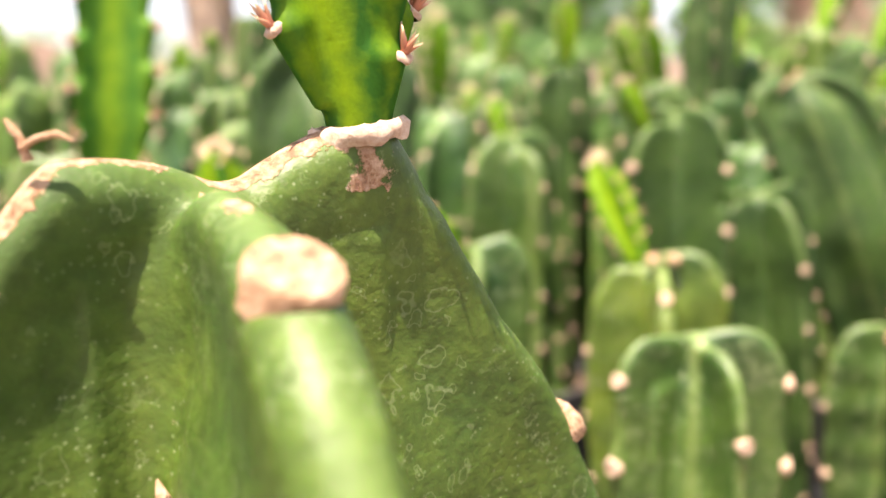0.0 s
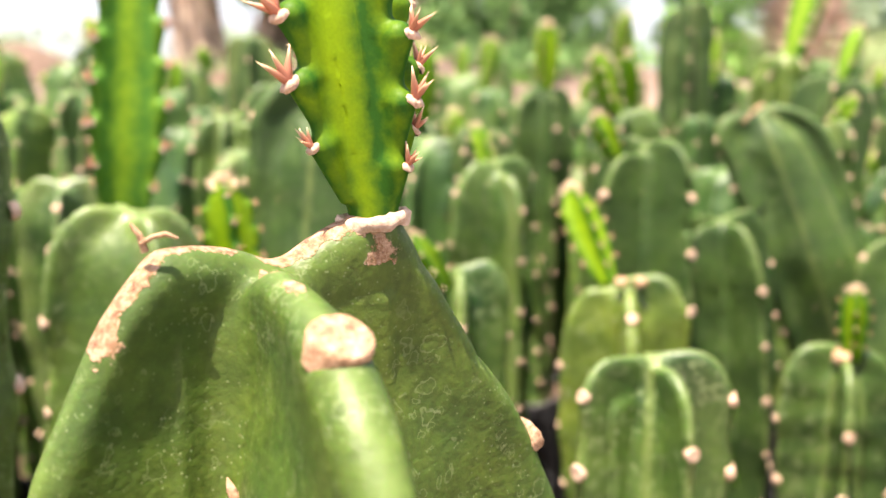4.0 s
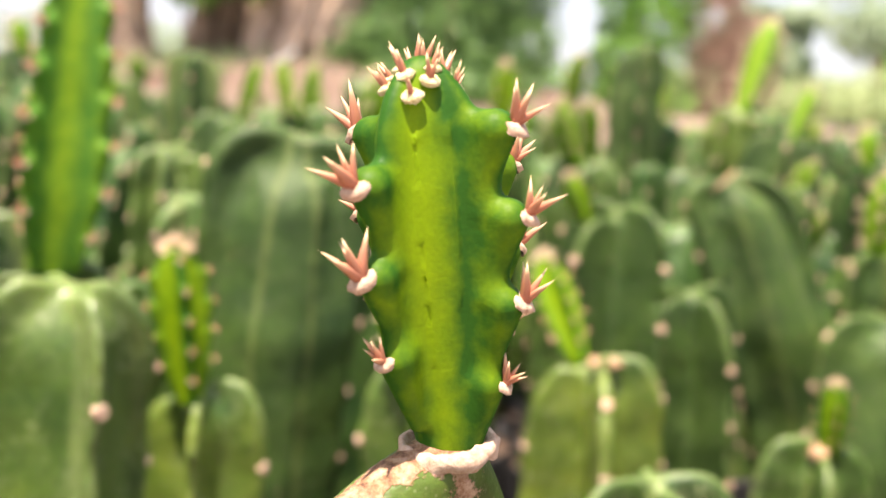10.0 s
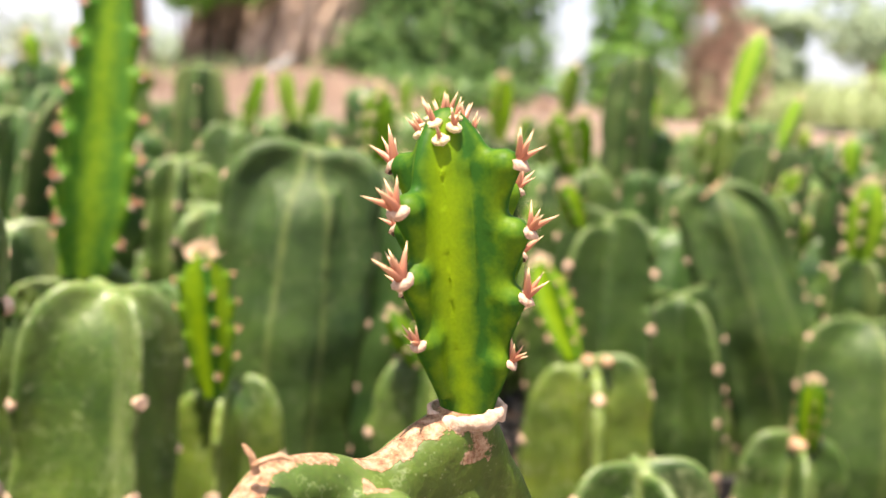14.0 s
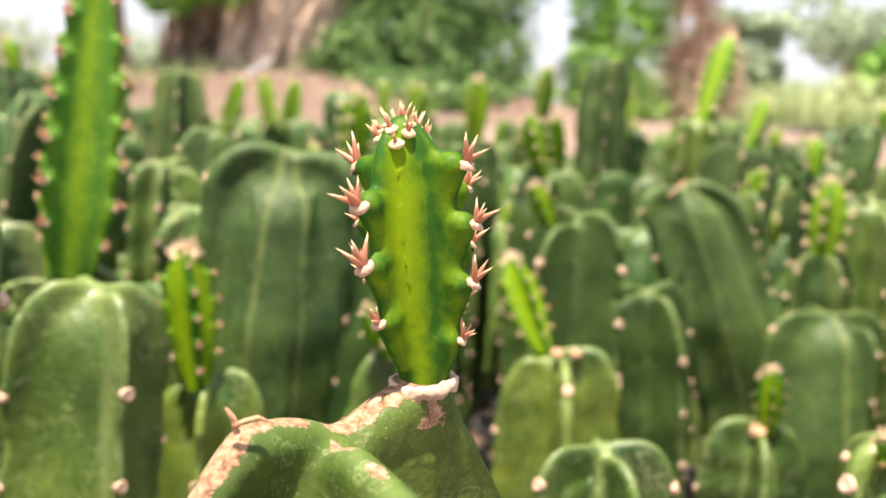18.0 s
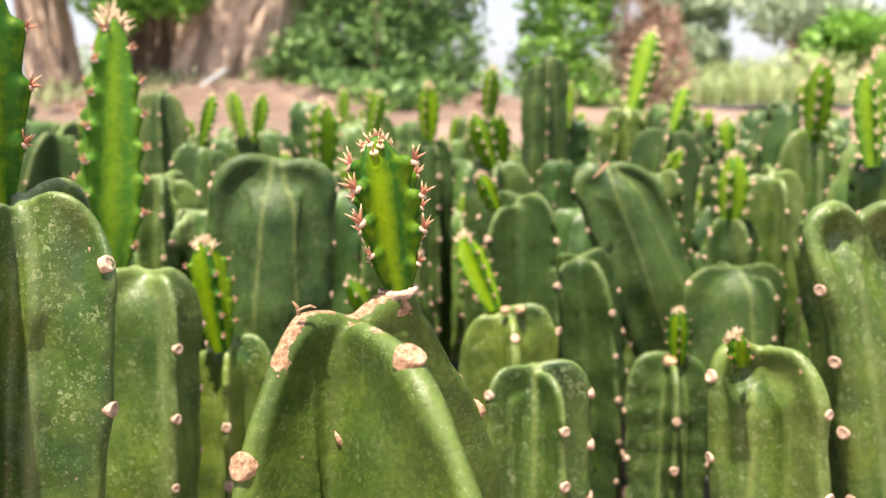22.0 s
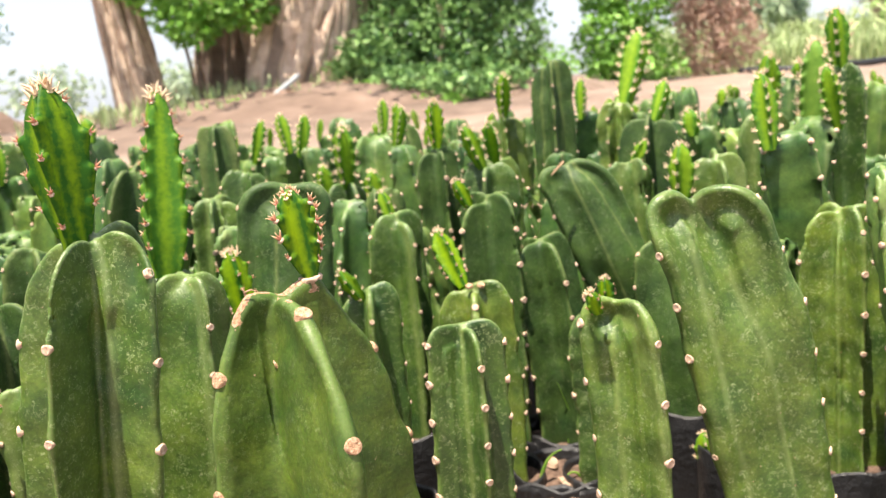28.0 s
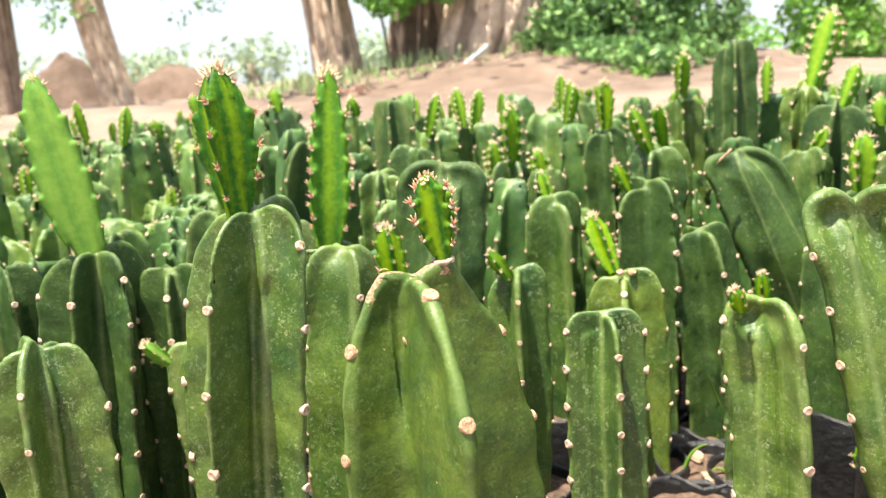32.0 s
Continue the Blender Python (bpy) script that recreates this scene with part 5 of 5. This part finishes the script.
def bush(name, blobs, count, size, mat, seed, label, stems=()):
    ob = empty(name, pose(0, 0, 0), label, "bush")
    child("crown", leaves("crown", blobs, count, size, mat, seed, label), ob)
    for n, (p, q, r) in enumerate(stems):
        pts = [Vector(p).lerp(Vector(q), u) + Vector((0.06 * math.sin(5 * u + n), 0, 0)) for u in [k / 6 for k in range(7)]]
        child("stem", merged("stem", [tube(pts, [r * (1 - 0.1 * k) for k in range(7)], 7, 0.3, n)], BARK), ob)
    return ob


bush("creeper_bush", [(-0.40, 10.4, 0.92, 0.28, 0.3, 0.18), (-0.15, 10.2, 0.92, 0.30, 0.3, 0.2), (0.25, 10.8, 1.35, 0.55, 0.5, 0.45), (0.8, 10.6, 1.25, 0.6, 0.6, 0.5), (1.2, 10.6, 1.9, 0.75, 0.6, 0.7), (0.5, 10.9, 2.2, 0.8, 0.6, 0.7), (1.45, 10.4, 1.1, 0.45, 0.5, 0.38), (0.95, 10.2, 0.82, 0.42, 0.4, 0.22), (0.1, 10.7, 0.98, 0.35, 0.4, 0.22), (1.5, 10.7, 2.6, 0.7, 0.6, 0.6), (0.45, 9.9, 0.72, 0.34, 0.35, 0.16), (0.75, 9.5, 0.60, 0.34, 0.35, 0.16), (1.2, 9.4, 0.62, 0.32, 0.3, 0.18), (-0.05, 10.3, 0.95, 0.32, 0.3, 0.18), (1.0, 11.0, 1.5, 0.8, 0.3, 0.6), (0.1, 9.6, 0.78, 0.30, 0.3, 0.10), (0.35, 9.2, 0.70, 0.34, 0.3, 0.10), (0.75, 9.0, 0.62, 0.36, 0.3, 0.12), (-0.2, 10.2, 1.1, 0.3, 0.3, 0.25)], 17500, 0.098, LEAF, 21, "dense green creeper bush over the earth bank", (((0.55, 10.5, 0.6), (0.7, 10.3, 2.3), 0.045), ((1.2, 10.6, 0.4), (1.0, 10.4, 2.2), 0.04)))
bush("leafy_bush", [(2.75, 11, 1.0, 0.45, 0.5, 0.55), (3.05, 11, 1.5, 0.5, 0.5, 0.55), (3.0, 11, 0.7, 0.6, 0.5, 0.45), (2.7, 11.1, 1.7, 0.32, 0.4, 0.4), (3.35, 11, 1.9, 0.3, 0.4, 0.5)], 4600, 0.10, LEAF_BRIGHT, 22, "green leafy bush beside the sandy track", (((2.9, 11, 0.1), (3.0, 11, 1.7), 0.05),))
bush("dry_creeper", [(3.88, 11.0, 0.9, 0.36, 0.3, 0.6), (3.75, 11.0, 1.6, 0.40, 0.3, 0.7), (3.85, 11.0, 2.3, 0.42, 0.3, 0.6), (4.25, 11.0, 0.95, 0.36, 0.3, 0.45), (4.15, 11.0, 1.4, 0.28, 0.3, 0.35)], 9000, 0.06, LEAF_DRY, 23, "brown dried creeper hanging on a post", (((3.8, 11.3, 0.0), (3.8, 11.3, 2.8), 0.035),))
bush("low_bush", [(2.0, 13.5, 0.75, 0.8, 0.6, 0.4), (1.0, 14.0, 0.7, 0.9, 0.6, 0.4)], 2200, 0.10, LEAF_BRIGHT, 24, "light green low bush behind the bank")


def far_tree(x, y, h, r, mat, seed, count, label):
    rng = random.Random(seed)
    ob = empty("tree", pose(x, y, mound_height(x, y)), label, "tree", "distant trees")
    child("trunk", merged("trunk", [tube([(0.2 * math.sin(k * 0.5 + seed), 0, h * 0.8 * k / 8) for k in range(9)], [r * 0.12 * (1 - 0.08 * k) for k in range(9)], 8, 0.3, seed)], BARK_DARK_SHADED), ob)
    blobs = [(rng.uniform(-.6, .6) * r, rng.uniform(-.5, .5) * r, h * rng.uniform(0.45, 0.95), r * rng.uniform(0.3, 0.6), r * 0.45, r * rng.uniform(0.2, 0.45)) for _ in range(9)]
    child("crown", leaves("crown", blobs, count, 0.16 + 0.006 * y, mat, seed, ""), ob)


far_tree(7.4, 18, 2.2, 1.0, LEAF_HAZED, 1, 1500, "small pale green tree beyond the track")
far_tree(11.9, 22, 3.1, 1.9, LEAF_HAZED, 2, 2200, "grey-green tree beyond the grass")
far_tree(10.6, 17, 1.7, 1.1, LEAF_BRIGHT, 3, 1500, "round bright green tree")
far_tree(9.0, 24, 1.9, 1.6, LEAF_HAZED, 4, 1200, "hazy green tree at the field's edge")
far_tree(15.5, 24, 2.4, 2.2, LEAF_HAZED, 5, 1500, "hazy green tree at the field's edge")
# The haze on these trees is only the pale leaf colour.
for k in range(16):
    far_tree(-34 + 5.2 * k + 2 * math.sin(k * 2.3), 52 + 6 * math.sin(k * 1.7), 2.0 + 0.9 * math.sin(k * 3.1) ** 2, 3.2, LEAF_HAZED, 30 + k, 500, "pale hazy tree on the horizon")


def grass(name, x0, x1, y0, y1, count, h, seed, label):
    rng = np.random.default_rng(seed)
    x, y = rng.uniform(x0, x1, count), rng.uniform(y0, y1, count)
    a, t = rng.uniform(0, 6.28, count), rng.uniform(0.5, 1.2, count) * h
    dx, dy = np.cos(a), np.sin(a)
    lean = rng.uniform(0.1, 0.5, count) * t
    w = 0.012 + 0.01 * rng.random(count)
    z0 = np.array([mound_height(p, q) for p, q in zip(x, y)])
    one = lambda ox, oz, ww: np.stack([x + dx * ox - dy * ww, y + dy * ox + dx * ww, z0 + oz], 1)
    pts = np.stack([one(0, 0 * t, -w), one(0, 0 * t, w), one(lean * 0.4, t * 0.6, w * 0.8), one(lean * 0.4, t * 0.6, -w * 0.8), one(lean, t, 0 * w)], 1).reshape(-1, 3)
    faces = []
    for i in range(count):
        b = 5 * i
        faces += [(b, b + 1, b + 2, b + 3), (b + 3, b + 2, b + 4)]
    tagged(new(name, mesh_of(name, pts, faces, GRASS, False)), label, "grass", kind="stuff")


grass("tall_grass", 4.6, 9.5, 13.2, 16, 5200, 0.5, 8, "tall pale green grass along the track")
grass("dry_grass", 4.2, 12, 16, 20, 3500, 0.9, 9, "dry yellow-green tall grass")
grass("bank_weeds", -3.8, -0.2, 9.2, 11, 420, 0.17, 10, "sparse weeds on the earth bank")

# trees on the side of the open field
for n, (x, y, r, h, lean) in enumerate(((-6.42, 12, 0.21, 3.6, -0.8), (-7.6, 11, 0.2, 3.6, 0.1))):
    t = empty("tree", pose(0, 0, 0), "tree with a grooved grey-brown trunk beside the field", "tree", "trees by the field")
    core, strands = banyan_trunk(x, y, r, h, 90 + n, lean, 9)
    child("trunk", merged("trunk", [core] + strands, BARK if n == 0 else BARK_DARK_SHADED), t)
    child("crown", leaves("crown", [(x - 0.9, y - 0.3, 2.05, 0.7, 0.4, 0.25), (x + 0.9, y, 2.1, 0.7, 0.4, 0.28), (x, y, 2.9, 1.6, 1.0, 0.6), (x - 0.2, y - 1, 1.62, 0.2, 0.2, 0.16), (x + 1.42, y - 1, 1.50, 0.15, 0.15, 0.15), (x + 1.85, y - 1, 1.62, 0.22, 0.2, 0.13)], 2200, 0.09, LEAF, 70 + n, ""), t)


def heap(x, y, rx, ry, h, seed, label, base=0.38, mat=None):
    """A rounded pile of earth."""
    verts, faces, n = [], [], 26
    for j in range(9):
        u = j / 8
        for k in range(n):
            a = 2 * math.pi * k / n
            q = (1 - u) * (1 + 0.25 * noise.noise((math.cos(a) * 1.5, math.sin(a) * 1.5 + seed, u)))
            verts.append((x + rx * q * math.cos(a), y + ry * q * math.sin(a), base + h * (1 - (1 - u) ** 1.8) + 0.12 * h * noise.noise((a * 2, u * 4, seed))))
    for j in range(8):
        faces += [(j * n + k, j * n + (k + 1) % n, (j + 1) * n + (k + 1) % n, (j + 1) * n + k) for k in range(n)]
    tagged(new("earth_mound", mesh_of("earth_mound", verts, faces, mat or MOUND)), label, "heap")


# These two heaps are coloured darker to stand for tree shade.
heap(-8.4, 14, 0.80, 0.6, 0.90, 1, "brown heap of earth beside the trees", 0.38, HEAP_SHADED)
heap(-6.8, 14.6, 1.1, 0.6, 0.62, 2, "low brown heap of earth", 0.38, HEAP_SHADED)
heap(-0.6, 10.3, 3.0, 2.1, 0.40, 3, "bare brown earth bank under the banyan", 0.36)
heap(1.4, 10.2, 1.3, 1.6, 0.30, 4, "bare brown earth bank under the creeper", 0.36)


# ---- dry maize, hose and pipe beyond the bed ----
def maize(x, y, h, seed):
    """A dry maize plant with long arched leaves."""
    rng = random.Random(seed)
    z0 = mound_height(x, y) - 0.02
    ob = empty("maize_plant", pose(x, y, z0), "dry yellow-green maize plant at the field's edge", "maize", "maize plants at the field's edge")
    child("stalk", merged("stalk", [tube([(0.03 * math.sin(k), 0, h * k / 6) for k in range(7)], [0.022 - 0.002 * k for k in range(7)], 6, 0.2, seed)], GRASS), ob)
    for k in range(8):
        a, up, long = rng.uniform(0, 6.28), h * (0.25 + 0.09 * k), rng.uniform(0.35, 0.6)
        verts, faces = [], []
        for j in range(7):
            u = j / 6
            r, z, w = long * u, up + long * (0.75 * u - 0.95 * u * u), 0.045 * math.sin(math.pi * (0.12 + 0.88 * u)) + 0.004
            c, s = math.cos(a), math.sin(a)
            verts += [(r * c - w * s, r * s + w * c, z), (r * c, r * s, z - 0.012), (r * c + w * s, r * s - w * c, z)]
        for j in range(6):
            b = 3 * j
            faces += [(b, b + 1, b + 4, b + 3), (b + 1, b + 2, b + 5, b + 4)]
        child("leaf", mesh_of("leaf", verts, faces, GRASS), ob)


for k in range(11):
    maize(7.2 + 0.26 * k + 0.1 * math.sin(k * 2.2), 16.2 + 0.5 * math.sin(k * 1.3), 0.85 + 0.3 * math.sin(k * 2.9) ** 2, 500 + k)

pts = [(4.6 + 0.26 * k, 11.8 + 0.12 * math.sin(k * 0.9), mound_height(4.6 + 0.26 * k, 11.8) + 0.045 + 0.01 * math.sin(k * 1.7)) for k in range(12)]
tagged(new("hose", merged("hose", [tube(pts, [0.045] * 12, 8, 0.1, 4)], BAG)), "black hose lying along the sandy track", "hose")
pts = [(-0.94, 9.75, 0.86), (-1.05, 9.72, 0.78), (-1.17, 9.70, 0.70), (-1.28, 9.68, 0.60)]
tagged(new("pipe", merged("pipe", [tube(pts, [0.028] * 4, 10, 0.0, 1)], PIPE)), "grey plastic pipe leaning on the earth bank", "pipe")

# ---- small weeds and fallen leaves on the bank ----
rng = random.Random(91)
for k in range(14):
    x, y = rng.uniform(-2.6, 1.6), rng.uniform(8.7, 9.9)
    z = max(mound_height(x, y), 0.36 + 0.40 * (1 - min(1, math.hypot((x + 0.6) / 3.0, (y - 10.3) / 2.1)) ** 1.0))
    ob = empty("weed", pose(x, y, z), "small green weed on the earth bank", "weed", "weeds on the bank")
    child("leaves", leaves("leaves", [(0, 0, 0.03, 0.14, 0.12, 0.06), (0.08, 0.02, 0.05, 0.10, 0.08, 0.06)], 90, 0.06, LEAF_BRIGHT if k % 3 else LEAF_DRY, 800 + k, ""), ob)
